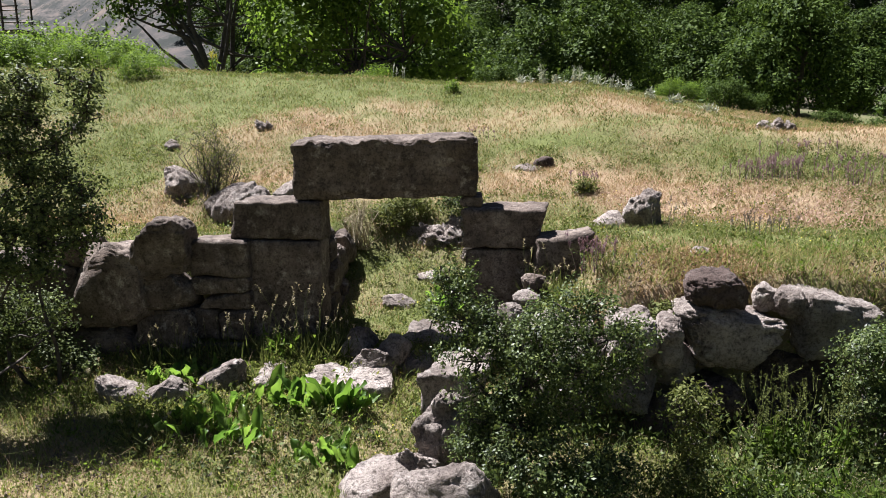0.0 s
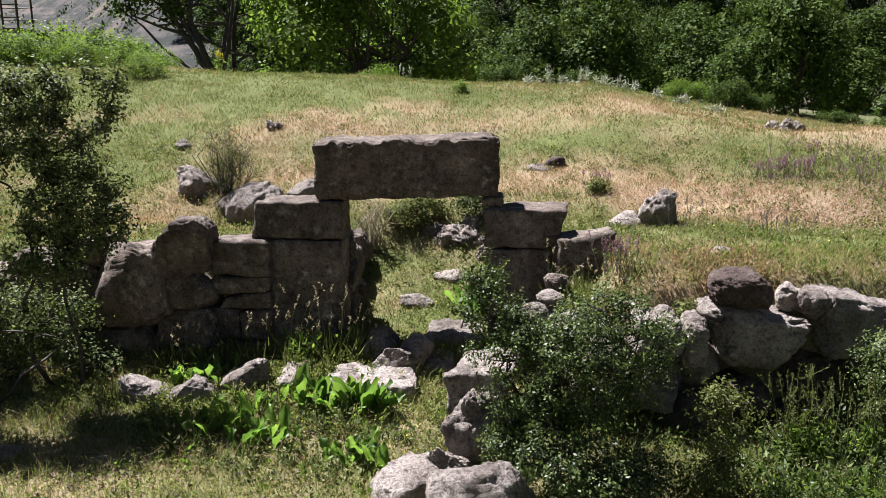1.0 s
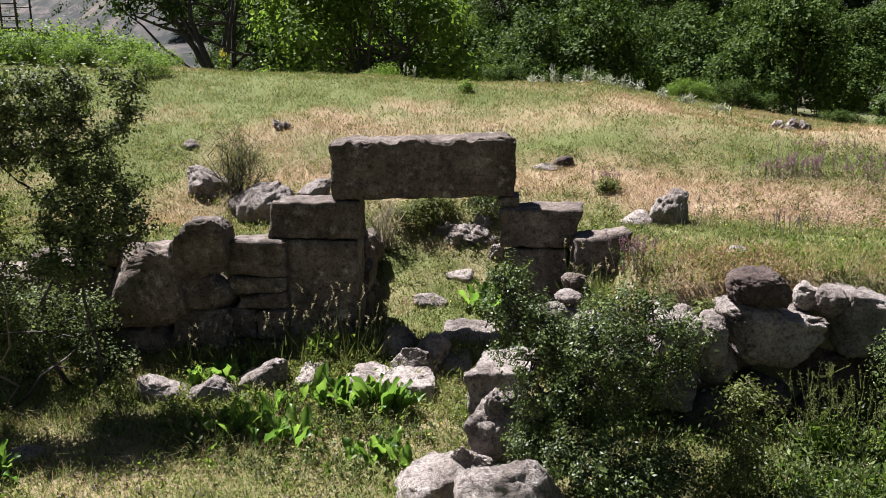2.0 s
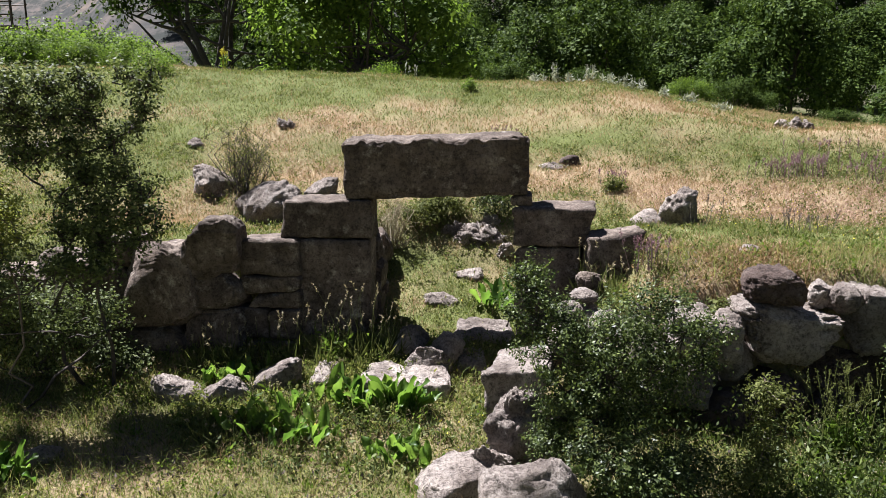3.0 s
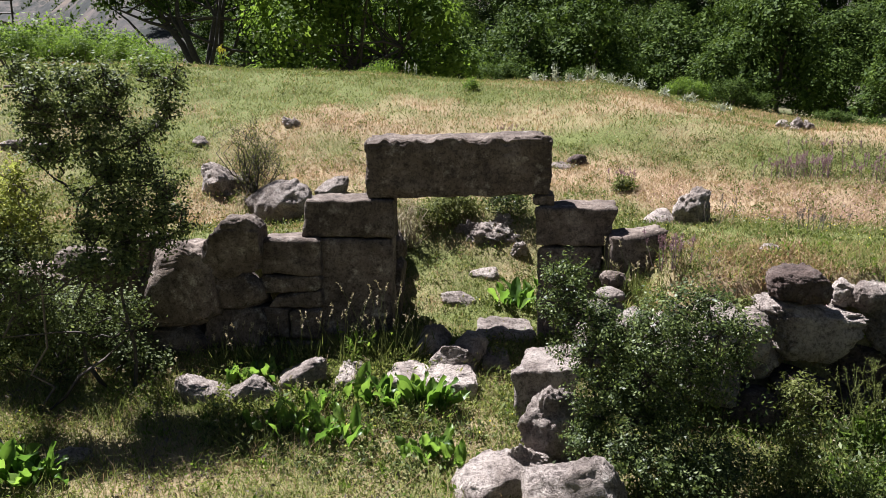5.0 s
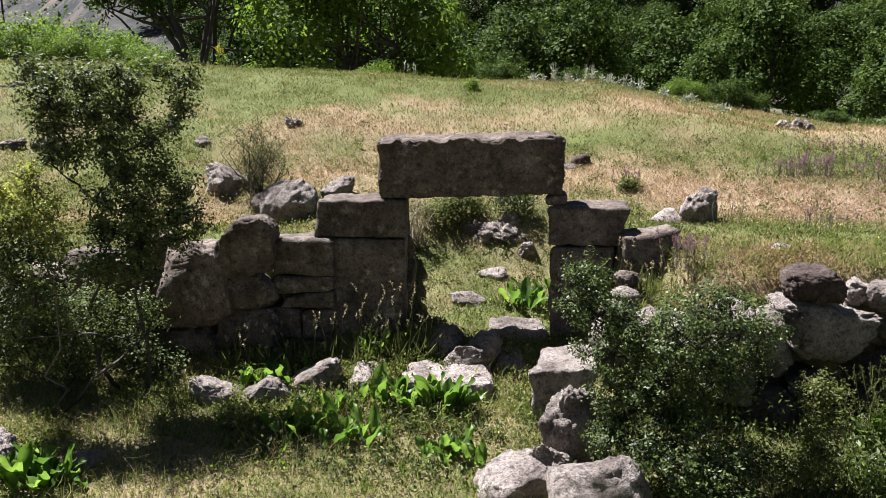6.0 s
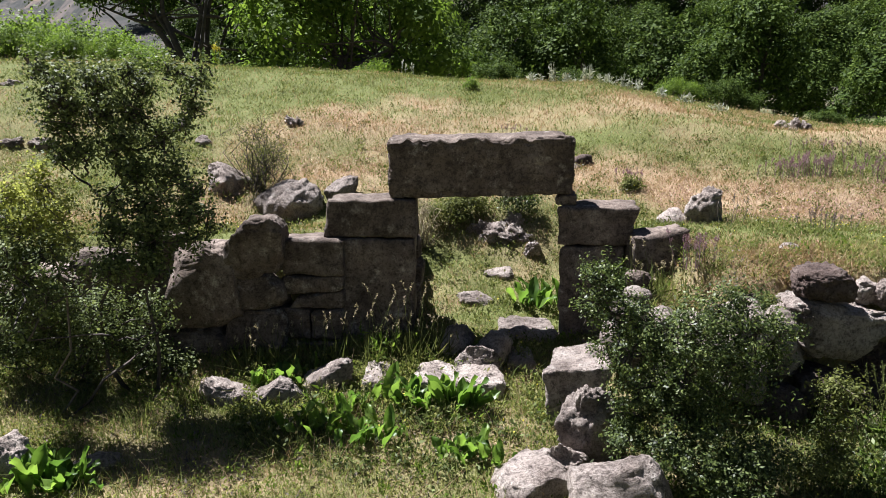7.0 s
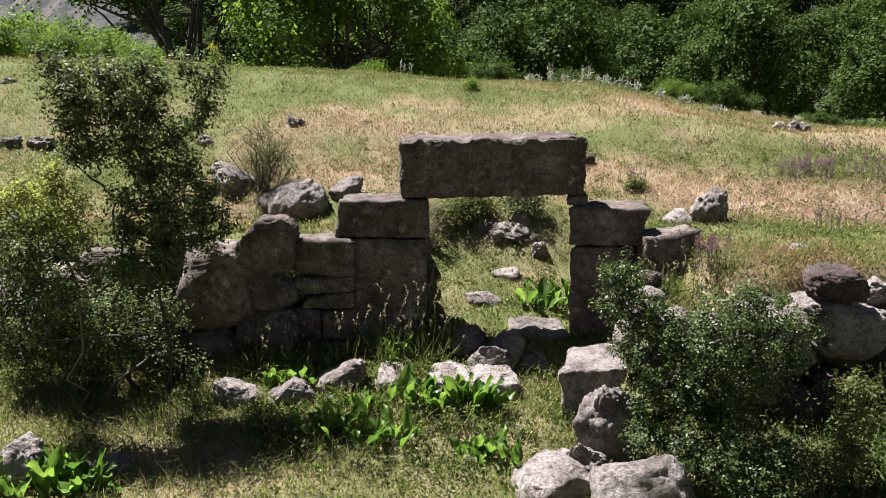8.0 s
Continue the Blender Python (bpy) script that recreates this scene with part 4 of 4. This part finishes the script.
for k, (x, y, h) in enumerate([(1.75, 19.6, 0.58), (2.7, 19.3, 0.5), (3.4, 18.8, 0.4), (3.8, 18.7, 0.34), (4.4, 18.3, 0.3), (1.2, 19.6, 0.26), (4.9, 18.0, 0.28), (2.2, 19.5, 0.28), (3.1, 19.1, 0.3), (5.6, 17.6, 0.26)]):
    weed(x, y, 7, h, 620 + k, "pale grey thistle on the meadow's crest", LEAF_GREY, LEAF_GREY, 0.12, (0.08, 0.18), 6, "thistle", "weed", "crest thistles")
for k, (x, y, n, h, w) in enumerate([(5.5, 12.65, 46, 0.42, 0.3), (5.0, 12.55, 24, 0.3, 0.25), (6.6, 12.3, 22, 0.36, 0.3), (1.75, 7.55, 16, 0.4, 0.12), (2.1, 12.3, 12, 0.3, 0.15), (6.2, 13.6, 16, 0.26, 0.4), (0.3, 14.5, 8, 0.3, 0.2), (7.2, 13.0, 20, 0.26, 0.5)]):
    weed(x, y, n, h, 640 + k, "clump of purple flowering sage in the dry meadow", LEAF_SHRUB, PURPLE, w, (0.03, 0.06), 12, "sage_clump", "flower", "sage clumps")
for k, (x, y, n, h) in enumerate([(4.0, 9.3, 8, 0.34), (4.25, 9.4, 5, 0.3), (2.9, 9.9, 3, 0.45), (3.1, 10.0, 2, 0.4)]):
    weed(x, y, n, h, 660 + k, "brown dried dock stalks in the meadow", LEAF_SHRUB, TWIG, 0.12, (0.02, 0.04), 12, "dry_stalks", "weed", "dry stalks")
# Tall grass with pale ears before the jamb.
for k, (x, y, n, h) in enumerate([(-1.95, 7.65, 12, 0.8), (-1.5, 7.6, 16, 0.88), (-2.4, 7.65, 8, 0.62), (-2.9, 7.6, 14, 0.5), (-3.4, 7.5, 14, 0.45), (-1.2, 7.75, 14, 0.5), (-2.6, 6.1, 12, 0.35), (1.32, 7.45, 12, 0.5), (1.2, 7.6, 10, 0.6), (-3.9, 7.0, 10, 0.4)]):
    thing = holder("tall_grass", (x, y, gz(x, y) - 0.02), "tuft of tall grass with pale nodding ears", "grass", "tall grass tufts")
    rng = np.random.RandomState(680 + k)
    shape, ears, blades = Shape(), [], []
    for s in range(n):
        foot = np.array([rng.normal(0, 0.2), rng.normal(0, 0.1), 0])
        tip = foot + np.array([rng.normal(0, 0.22), rng.normal(0, 0.12), 1]) * h * rng.uniform(0.5, 1.05)
        line = bent(foot, tip, rng, 0.08, 6)
        shape.tube(line, np.linspace(0.0035, 0.0015, 6), 3)
        ears += [line[-1] + (line[-1] - line[-2]) * u * 0.5 for u in np.linspace(-0.4, 0.7, 14)]
        blades += [foot + rng.normal(0, 0.03, 3) * (1, 1, 0) for q in range(6)]
    piece("stalk_tuft", shape.mesh("stalk_tuft", LEAF_HERB), thing)
    piece("ear_spray", shade(np_mesh("ear_spray", *leaf_quads(np.array(ears), rng, 0.016, 0.034, 0.4, 1.2)), STRAW, False), thing)
    piece("blade_tuft", shade(np_mesh("blade_tuft", *leaf_quads(np.array(blades), rng, 0.15, 0.4, 0.05, 2.0)), LEAF_HERB, False), thing)


# ---- grass ----
def blade_mesh(name, x, y, rng, low, high, thick, material):
    """A narrow bent blade at each place."""
    n = len(x)
    z = ground_height(x, y) - 0.01
    foot = np.stack([x, y, z], 1)
    a = rng.uniform(0, 2 * np.pi, n)
    side = np.stack([np.cos(a), np.sin(a), np.zeros(n)], 1) * (thick * rng.uniform(0.6, 1.3, n))[:, None]
    h = low + (high - low) * rng.uniform(0, 1, n) ** 1.7
    lean = rng.normal(0, 0.5, (n, 2)) * h[:, None]
    tip = foot + np.stack([lean[:, 0] * 1.5, lean[:, 1] * 1.5, h], 1)
    mid = foot + np.stack([lean[:, 0] * 0.5, lean[:, 1] * 0.5, h * 0.6], 1)
    verts = np.stack([foot - side, foot + side, mid + side * 0.7, tip, mid - side * 0.7], 1).reshape(-1, 3)
    i = np.arange(n)[:, None] * 5
    quads = np.concatenate([i + np.array([0, 1, 2, 4]), i + np.array([4, 2, 3, 3])], 0)
    me = bpy.data.meshes.new(name)
    tri = i + np.array([4, 2, 3])
    me.vertices.add(len(verts))
    me.vertices.foreach_set("co", verts.astype(np.float32).ravel())
    loops = np.concatenate([quads[:n].ravel(), tri.ravel()]).astype(np.int32)
    me.loops.add(len(loops))
    me.loops.foreach_set("vertex_index", loops)
    me.polygons.add(2 * n)
    me.polygons.foreach_set("loop_start", np.concatenate([np.arange(n) * 4, 4 * n + np.arange(n) * 3]).astype(np.int32))
    me.update(calc_edges=True)
    return shade(me, material, False)


def grass(name, label, box, count, low, high, thick, material, seed, want):
    rng = np.random.RandomState(seed)
    x, y = rng.uniform(box[0], box[1], count), rng.uniform(box[2], box[3], count)
    tuft = value_noise(x, y, 0.22, seed) * 0.5 + value_noise(x, y, 0.8, seed + 1) * 0.5
    keep = rng.uniform(0, 1, count) < want(dryness(x, y)) * np.clip(0.65 + 0.9 * tuft, 0.08, 1)
    return tagged(new(name, blade_mesh(name, x[keep], y[keep], rng, low, high, thick, material)), label, "grass", kind="stuff")


grass("yard_grass", "short green grass of the yard", (-7.0, 5.5, 3.9, 8.4), 210000, 0.02, 0.1, 0.004, GRASS_YARD, 801, lambda d: 1.0 - 0.6 * d)
grass("yard_straw", "dry stalks among the yard grass", (-7.0, 5.5, 3.9, 8.4), 70000, 0.03, 0.13, 0.003, GRASS_DRY, 803, lambda d: 0.25 + 0.75 * d)
grass("meadow_grass", "green meadow grass behind the wall", (-11, 9, 7.2, 14), 260000, 0.025, 0.1, 0.005, GRASS_GREEN, 805, lambda d: 1.0 - 0.85 * d)
grass("meadow_straw", "straw-coloured dry meadow grass", (-11, 9, 7.2, 14), 300000, 0.025, 0.1, 0.005, GRASS_DRY, 807, lambda d: 0.1 + 0.9 * d)
grass("crest_grass", "green grass on the upper meadow", (-17, 14, 14, 22), 230000, 0.03, 0.1, 0.007, GRASS_GREEN, 809, lambda d: 1.0 - 0.8 * d)
grass("crest_straw", "dry grass on the upper meadow", (-17, 14, 14, 22), 260000, 0.03, 0.11, 0.007, GRASS_DRY, 811, lambda d: 0.1 + 0.9 * d)


grass("near_straw", "dry stalks on the slope below the yard", (-8.0, 6.5, -4.0, 3.9), 40000, 0.03, 0.12, 0.004, GRASS_DRY, 815, lambda d: 0.3 + 0.7 * d)
grass("near_grass", "short dry grass of the slope below the yard", (-8.0, 6.5, -4.0, 3.9), 90000, 0.03, 0.11, 0.005, GRASS_YARD, 813, lambda d: 0.9 - 0.3 * d)


def herbs(name, label, box, clumps, per, wide, low, high, tall, material, seed, want):
    """Low leafy herbs in clumps between the grass."""
    rng = np.random.RandomState(seed)
    x, y = rng.uniform(box[0], box[1], clumps), rng.uniform(box[2], box[3], clumps)
    keep = rng.uniform(0, 1, clumps) < want(dryness(x, y)) * np.clip(0.6 + value_noise(x, y, 0.7, seed), 0.05, 1)
    x, y = x[keep], y[keep]
    r = wide * rng.uniform(0.5, 1.5, len(x))
    x, y, r = np.repeat(x, per), np.repeat(y, per), np.repeat(r, per)
    q = rng.normal(0, 1, (len(x), 2))
    px, py = x + q[:, 0] * r, y + q[:, 1] * r
    high_z = tall * np.exp(-0.5 * (q ** 2).sum(1)) * rng.uniform(0, 1, len(x)) * (r / wide)
    spots = np.stack([px, py, ground_height(px, py) + high_z], 1)
    v, f = leaf_quads(spots, rng, low, high, 0.42, 0.9)
    return tagged(new(name, shade(np_mesh(name, v, f), material, False)), label, "herbs", kind="stuff")


herbs("yard_herbs", "low yellow-green herbs between the yard grass", (-6.8, 5, 4.2, 8.2), 3800, 26, 0.06, 0.018, 0.05, 0.12, GRASS_YARD, 831, lambda d: 1.0 - 0.5 * d)
herbs("yard_weeds", "fresh green weeds in the yard", (-6.8, 5, 4.2, 8.2), 700, 24, 0.06, 0.025, 0.07, 0.16, LEAF_BRIGHT, 833, lambda d: 1.0 - 0.8 * d)
herbs("brown_litter", "brown dead stems and leaf litter in the yard", (-6.8, 5, 4.2, 8.2), 900, 16, 0.06, 0.02, 0.06, 0.08, TWIG, 835, lambda d: 0.5 + 0.5 * d)
herbs("dark_herbs", "dark green leafy herbs round the dock plants", (-3.2, 0.2, 5.6, 7.0), 240, 26, 0.07, 0.025, 0.08, 0.2, LEAF_SHRUB, 845, lambda d: 0.9)
herbs("slab_grass", "fresh grass and herbs between the pale slabs", (-3.3, 0.1, 6.3, 7.7), 900, 26, 0.06, 0.025, 0.07, 0.16, GRASS_YARD, 861, lambda d: 1.0 - 0.4 * d)
herbs("wall_scrub", "dark tangled scrub below the tumbled wall", (1.3, 4.3, 4.7, 6.5), 560, 46, 0.13, 0.03, 0.075, 0.42, LEAF_DARK, 857, lambda d: 1.0)
herbs("terrace_straw", "golden dry grass along the top of the tumbled wall", (1.5, 3.3, 7.0, 8.2), 900, 22, 0.07, 0.025, 0.06, 0.07, GRASS_DRY, 859, lambda d: 1.0)
herbs("meadow_herbs", "grey-green herb tufts in the meadow", (-10, 9, 7.0, 14), 3000, 20, 0.06, 0.02, 0.06, 0.14, LEAF_HERB, 837, lambda d: 0.8)
herbs("meadow_weeds", "fresh green weeds in the meadow", (-10, 9, 7.0, 14), 2600, 22, 0.08, 0.025, 0.07, 0.12, GRASS_GREEN, 839, lambda d: 1.0 - 0.9 * d)
herbs("crest_herbs", "grey-green herb tufts on the upper meadow", (-15, 13, 14, 21), 1900, 18, 0.1, 0.03, 0.065, 0.16, LEAF_HERB, 841, lambda d: 0.8)
herbs("crest_heads", "pale dry flower heads on the upper meadow", (-15, 13, 10, 21), 1500, 12, 0.12, 0.02, 0.06, 0.22, GRASS_DRY, 843, lambda d: 0.2 + 0.8 * d)
herbs("hill_scrub", "dark scrub scattered over the distant bare hill", (-340, -90, 150, 430), 1500, 12, 1.5, 0.9, 2.4, 2.6, LEAF_WOOD, 855, lambda d: 0.8)
herbs("pink_heads", "pinkish dry grass heads in the meadow", (2.2, 8.5, 10.0, 12.2), 900, 16, 0.1, 0.02, 0.05, 0.2, GRASS_PINK, 847, lambda d: 0.3 + 0.7 * d)
herbs("pink_heads", "pinkish dry grass heads behind the boulders", (-7.5, -1.5, 11.2, 15.4), 700, 14, 0.1, 0.02, 0.05, 0.18, GRASS_PINK, 849, lambda d: d)
grass("yard_stalks", "thin dry stalks standing in the yard", (-6.5, 4.5, 4.3, 8.0), 7000, 0.1, 0.3, 0.002, GRASS_DRY, 851, lambda d: 0.4 + 0.6 * d)
grass("yard_tufts", "longer green grass tufts in the yard", (-6.5, 4.5, 4.3, 8.0), 34000, 0.08, 0.26, 0.003, GRASS_YARD, 853, lambda d: 0.7)
rng = np.random.RandomState(820)
for name, label, n, box, material in (("yellow_flowers", "scattered tiny yellow meadow flowers", 1500, (-6, 6, 5, 12), GOLD), ("white_flowers", "scattered tiny white meadow flowers", 900, (-8, 7, 8, 15), WHITE_FLOWER)):
    x, y = rng.uniform(box[0], box[1], n), rng.uniform(box[2], box[3], n)
    keep = value_noise(x, y, 1.1, 31) > 0.1
    spots = np.stack([x, y, ground_height(x, y) + rng.uniform(0.06, 0.16, n)], 1)[keep]
    tagged(new(name, shade(np_mesh(name, *leaf_quads(spots, rng, 0.012, 0.026, 0.9, 0.2)), material, False)), label, "flowers", kind="stuff")


# ---- trees ----
def tree_thing(name, label, high, blobs, clusters, per, spread_by, low, high_leaf, material, seed, trunks, group="", shell=0.6):
    thing = holder(name, (0, 0, 0), label, "tree", group)
    rng = np.random.RandomState(seed)
    mids = [np.array(b[:3]) for b in blobs]
    for foot, top, r in trunks:
        line = bent(foot, top, rng, 0.08, 7)
        shape, limbs = Shape(), Shape()
        shape.tube(line, np.linspace(r, r * 0.35, 7), 8)
        for m in mids:
            if rng.uniform() < 1.4 / len(trunks):
                start = line[rng.randint(2, 6)]
                limbs.tube(bent(start, m, rng, 0.12, 5), np.linspace(r * 0.4, r * 0.08, 5), 5)
        trunk = piece("trunk", shape.mesh("trunk", BARK), thing)
        if limbs.n:
            piece("limb", limbs.mesh("limb", BARK), trunk)
    foliage("crown", blobs, clusters, per, spread_by, low, high_leaf, material, thing, seed + 1, 0.6, shell, 0.6)
    return thing


def crown(rng, wide, low, high, count, r):
    blobs = []
    for k in range(count):
        a, q, t = rng.uniform(0, 6.28), rng.uniform(0, 1) ** 0.5, rng.uniform(0, 1)
        span = wide * (0.55 + 0.45 * math.sin(math.pi * (0.2 + 0.7 * t)))
        blobs.append((math.cos(a) * q * span, math.sin(a) * q * span, low + (high - low) * t, r * rng.uniform(0.7, 1.25) * (1.15 - 0.4 * t)))
    return blobs


def dome(rng, wide, low, high, count, r):
    """Masses over a rounded crown: a broad skirt, a full top."""
    blobs = [(0, 0, low + (high - low) * 0.45, wide * 0.75)]
    for k in range(count):
        a, t = k * 2.4 + rng.uniform(0, 0.8), (k + 0.5) / count
        span = wide * math.cos(t * 1.35) ** 0.7
        blobs.append((math.cos(a) * span, math.sin(a) * span, low + (high - low) * t, r * rng.uniform(0.75, 1.2) * (1.1 - 0.3 * t)))
    return blobs


KINDS = []
for k in range(4):
    rng = np.random.RandomState(1000 + k)
    high = 8.5 + k * 0.6
    KINDS.append(tree_thing("woodland_tree", "dense dark-green woodland tree across the valley", high, dome(rng, 2.5, 2.0, high - 1.2, 13, 1.25), 520, 20, 0.28, 0.18, 0.38, LEAF_WOOD, 1010 + 5 * k,
                            [((0, 0, 0), (rng.normal(0, 0.4), rng.normal(0, 0.4), high * 0.75), 0.2)], "woodland trees", 0.82))
rng = np.random.RandomState(1100)
places = []
for row, (y, x0, x1, step) in enumerate([(50, -10, 44, 6.2), (60, -16, 50, 6.4), (72, -24, 58, 6.6), (86, -30, 68, 6.8), (101, -38, 78, 7), (118, -50, 90, 7.5)]):
    x = x0
    while x < x1:
        places.append((x + rng.normal(0, 0.9), y + rng.normal(0, 1.6)))
        x += step
for k, (x, y) in enumerate(places):
    m = pose(x, y, gz(x, y) - 0.2, rng.uniform(-4, 4), rng.uniform(-4, 4), rng.uniform(0, 360))
    s = rng.uniform(0.82, 1.2) * (1.5 if y > 95 else 1.0)
    if k < 4:
        KINDS[k].matrix_basis = m
    else:
        copy_thing(KINDS[k % 4], m).scale = (s, s, s * rng.uniform(0.9, 1.1))

rng = np.random.RandomState(1200)
walnut = tree_thing("leafy_tree", "broad bright-green leafy tree beyond the crest", 8, [(x, y * 0.6, z + 0.3, r) for x, y, z, r in crown(rng, 4.3, 1.4, 7.2, 26, 1.35)] + [(-4.6, 0, 2.2, 0.9), (4.2, 0, 2.6, 1.2)],
                    2600, 8, 0.18, 0.14, 0.32, LEAF_BRIGHT, 1210, [((0, 0, 0), (-1, 0, 4), 0.2), ((0.3, 0, 0), (2, 0, 4.5), 0.17)])
walnut.location = (-5.2, 31.5, gz(-5.2, 31.5) - 0.1)
bare = tree_thing("old_tree", "old tree with dark leaning forked trunks and thin foliage", 9,
                  [(-4.2, 0, 6.6, 1.0), (-3, 0.3, 7.4, 1.2), (-1.5, 0, 8.3, 1.4), (0.6, 0, 8.4, 1.5), (2.4, 0.4, 7.2, 1.3), (-4.9, 0, 5.8, 0.7), (-2.6, 0, 5.6, 0.7), (2.8, 0, 5.2, 1.0), (1.2, 1.4, 6.0, 1.2), (3.4, 0.6, 3.6, 1.0), (1.6, 1.5, 3.6, 1.2)],
                  1200, 8, 0.26, 0.14, 0.3, LEAF_WOOD, 1220, [((0, 0, 0), (-0.6, 0, 3.2), 0.3), ((-0.55, 0, 2.9), (-2.8, 0, 6.6), 0.2), ((-0.5, 0, 2.9), (-1.7, 0.2, 7.4), 0.2), ((-0.5, 0.1, 2.9), (0.2, 0.2, 7.8), 0.17), ((-1.7, 0, 4.7), (-4.6, 0, 5.7), 0.1), ((0.5, 0.6, 0), (1.0, 0.6, 8.0), 0.18)], shell=0.3)
bare.location = (-13.9, 37.0, gz(-13.9, 37) - 0.05)
bare.scale = (1.1, 1.1, 1.2)
for k, (x, y, s) in enumerate([(-15.5, 46, 0.8), (-11.0, 44, 0.8), (-8.3, 42, 0.75), (-3, 46, 0.85), (1.0, 44, 0.75), (-19, 52, 0.7), (-6, 52, 1.0), (-13, 55, 0.9), (-21.3, 46, 0.68), (-23.2, 48, 0.62), (-18.6, 47, 0.7)]):
    copy_thing(KINDS[k % 4], pose(x, y, gz(x, y) - 0.2, 0, 0, 70 * k)).scale = (s, s, s)

# Low bright bushes past the crest.
BUSHES = []
for k in range(3):
    rng = np.random.RandomState(1300 + k)
    thing = holder("bush", (0, 0, 0), "bright green bush past the meadow's crest", "shrub", "crest bushes")
    blobs = crown(rng, 1.0, 0.35, 1.3, 9, 0.5)
    foliage("foliage", blobs, 420, 13, 0.12, 0.06, 0.14, LEAF_BRIGHT if k < 2 else LEAF_WOOD, thing, 1310 + k, 0.5, 0.5)
    stems("stem", np.zeros(3), [np.array(b[:3]) for b in blobs], rng, 0.03, 0.01, TWIG, thing)
    BUSHES.append(thing)
rng = np.random.RandomState(1350)
for k, (x, y, s, kind) in enumerate([
        (-10.7, 22.6, 0.5, 0), (-12.4, 24.0, 0.85, 1), (-13.9, 24.5, 0.9, 2), (-13.6, 30.0, 1.15, 0), (-15.2, 26.0, 1.1, 0), (-17.0, 27.0, 1.2, 1), (-15.5, 28.0, 1.2, 1), (-18.8, 29.5, 1.3, 0),
        (-16.5, 31.5, 1.5, 2), (-20.5, 32, 1.4, 1), (-22.5, 35, 1.15, 0), (-19.5, 36, 1.6, 2), (-17.5, 24.5, 0.8, 1), (-25.5, 33, 0.8, 1), (-11.2, 20.7, 0.4, 0), (-12.1, 20.5, 0.45, 1), (-13.0, 20.9, 0.5, 0), (-13.9, 20.6, 0.5, 1), (-14.8, 20.8, 0.5, 0), (-12.6, 21.6, 0.5, 1), (-10.4, 21.4, 0.36, 1),
        (5.3, 20.5, 0.4, 0), (5.9, 20.7, 0.45, 1), (7.0, 20.7, 0.55, 2), (7.7, 20.9, 0.5, 2), (9.7, 20.5, 0.42, 2), (10.2, 20.7, 0.36, 2), (12.2, 22.5, 0.6, 2), (13.5, 23, 0.7, 0), (0.5, 24, 0.8, 2), (3.2, 24.5, 0.8, 2), (-3.8, 24.0, 0.7, 0)]):
    m = pose(x, y, gz(x, y) - 0.08, 0, 0, rng.uniform(0, 360))
    if k < 3:
        kind = k
    s *= 1.22 if x < -5 else 0.9
    size = (s, s, s * rng.uniform(0.85, 1.15))
    if k < 3:
        BUSHES[k].matrix_basis = m
        BUSHES[k].scale = size
    else:
        copy_thing(BUSHES[kind], m).scale = size

# ---- scaffold ----
at = Vector((-25.7, 37.0, gz(-25.7, 37.0)))
scaffold = holder("scaffold_tower", at, "rusty tubular scaffold tower beyond the bushes", "scaffold")
tall, levels = 11.5, [1.9 * k for k in range(1, 6)]
for dx in (-0.85, 0.0, 0.85):
    for dy in (-0.6, 0.6):
        shape = Shape()
        shape.tube([(dx, dy, -0.2), (dx, dy, tall)], [0.05, 0.05], 8)
        piece("post", shape.mesh("post", RUST), scaffold)
for k, z in enumerate(np.arange(0.6, tall, 0.62)):
    for dy in (-0.6, 0.6):
        shape = Shape()
        shape.tube([(-0.95, dy, z), (0.95, dy, z + 0.02 * (-1) ** k)], [0.032, 0.032], 6)
        piece("rail", shape.mesh("rail", RUST), scaffold)
for z in (3.4, 5.6, 7.8):
    bm = bmesh.new()
    bmesh.ops.create_cube(bm, size=1)
    for v in bm.verts:
        v.co = (v.co.x * 1.9, v.co.y * 1.1, v.co.z * 0.06 + z)
    me = bpy.data.meshes.new("platform")
    bm.to_mesh(me)
    bm.free()
    piece("platform", shade(me, PLANK, False), scaffold)
sheet = stone("covered_heap", (-25.9, 35.5, 4.6), (1.3, 1.0, 2.6), 1400, SHEET, fine=3, rough=0.08)
tagged(sheet, "heap under a white plastic sheet beside the scaffold", "heap")
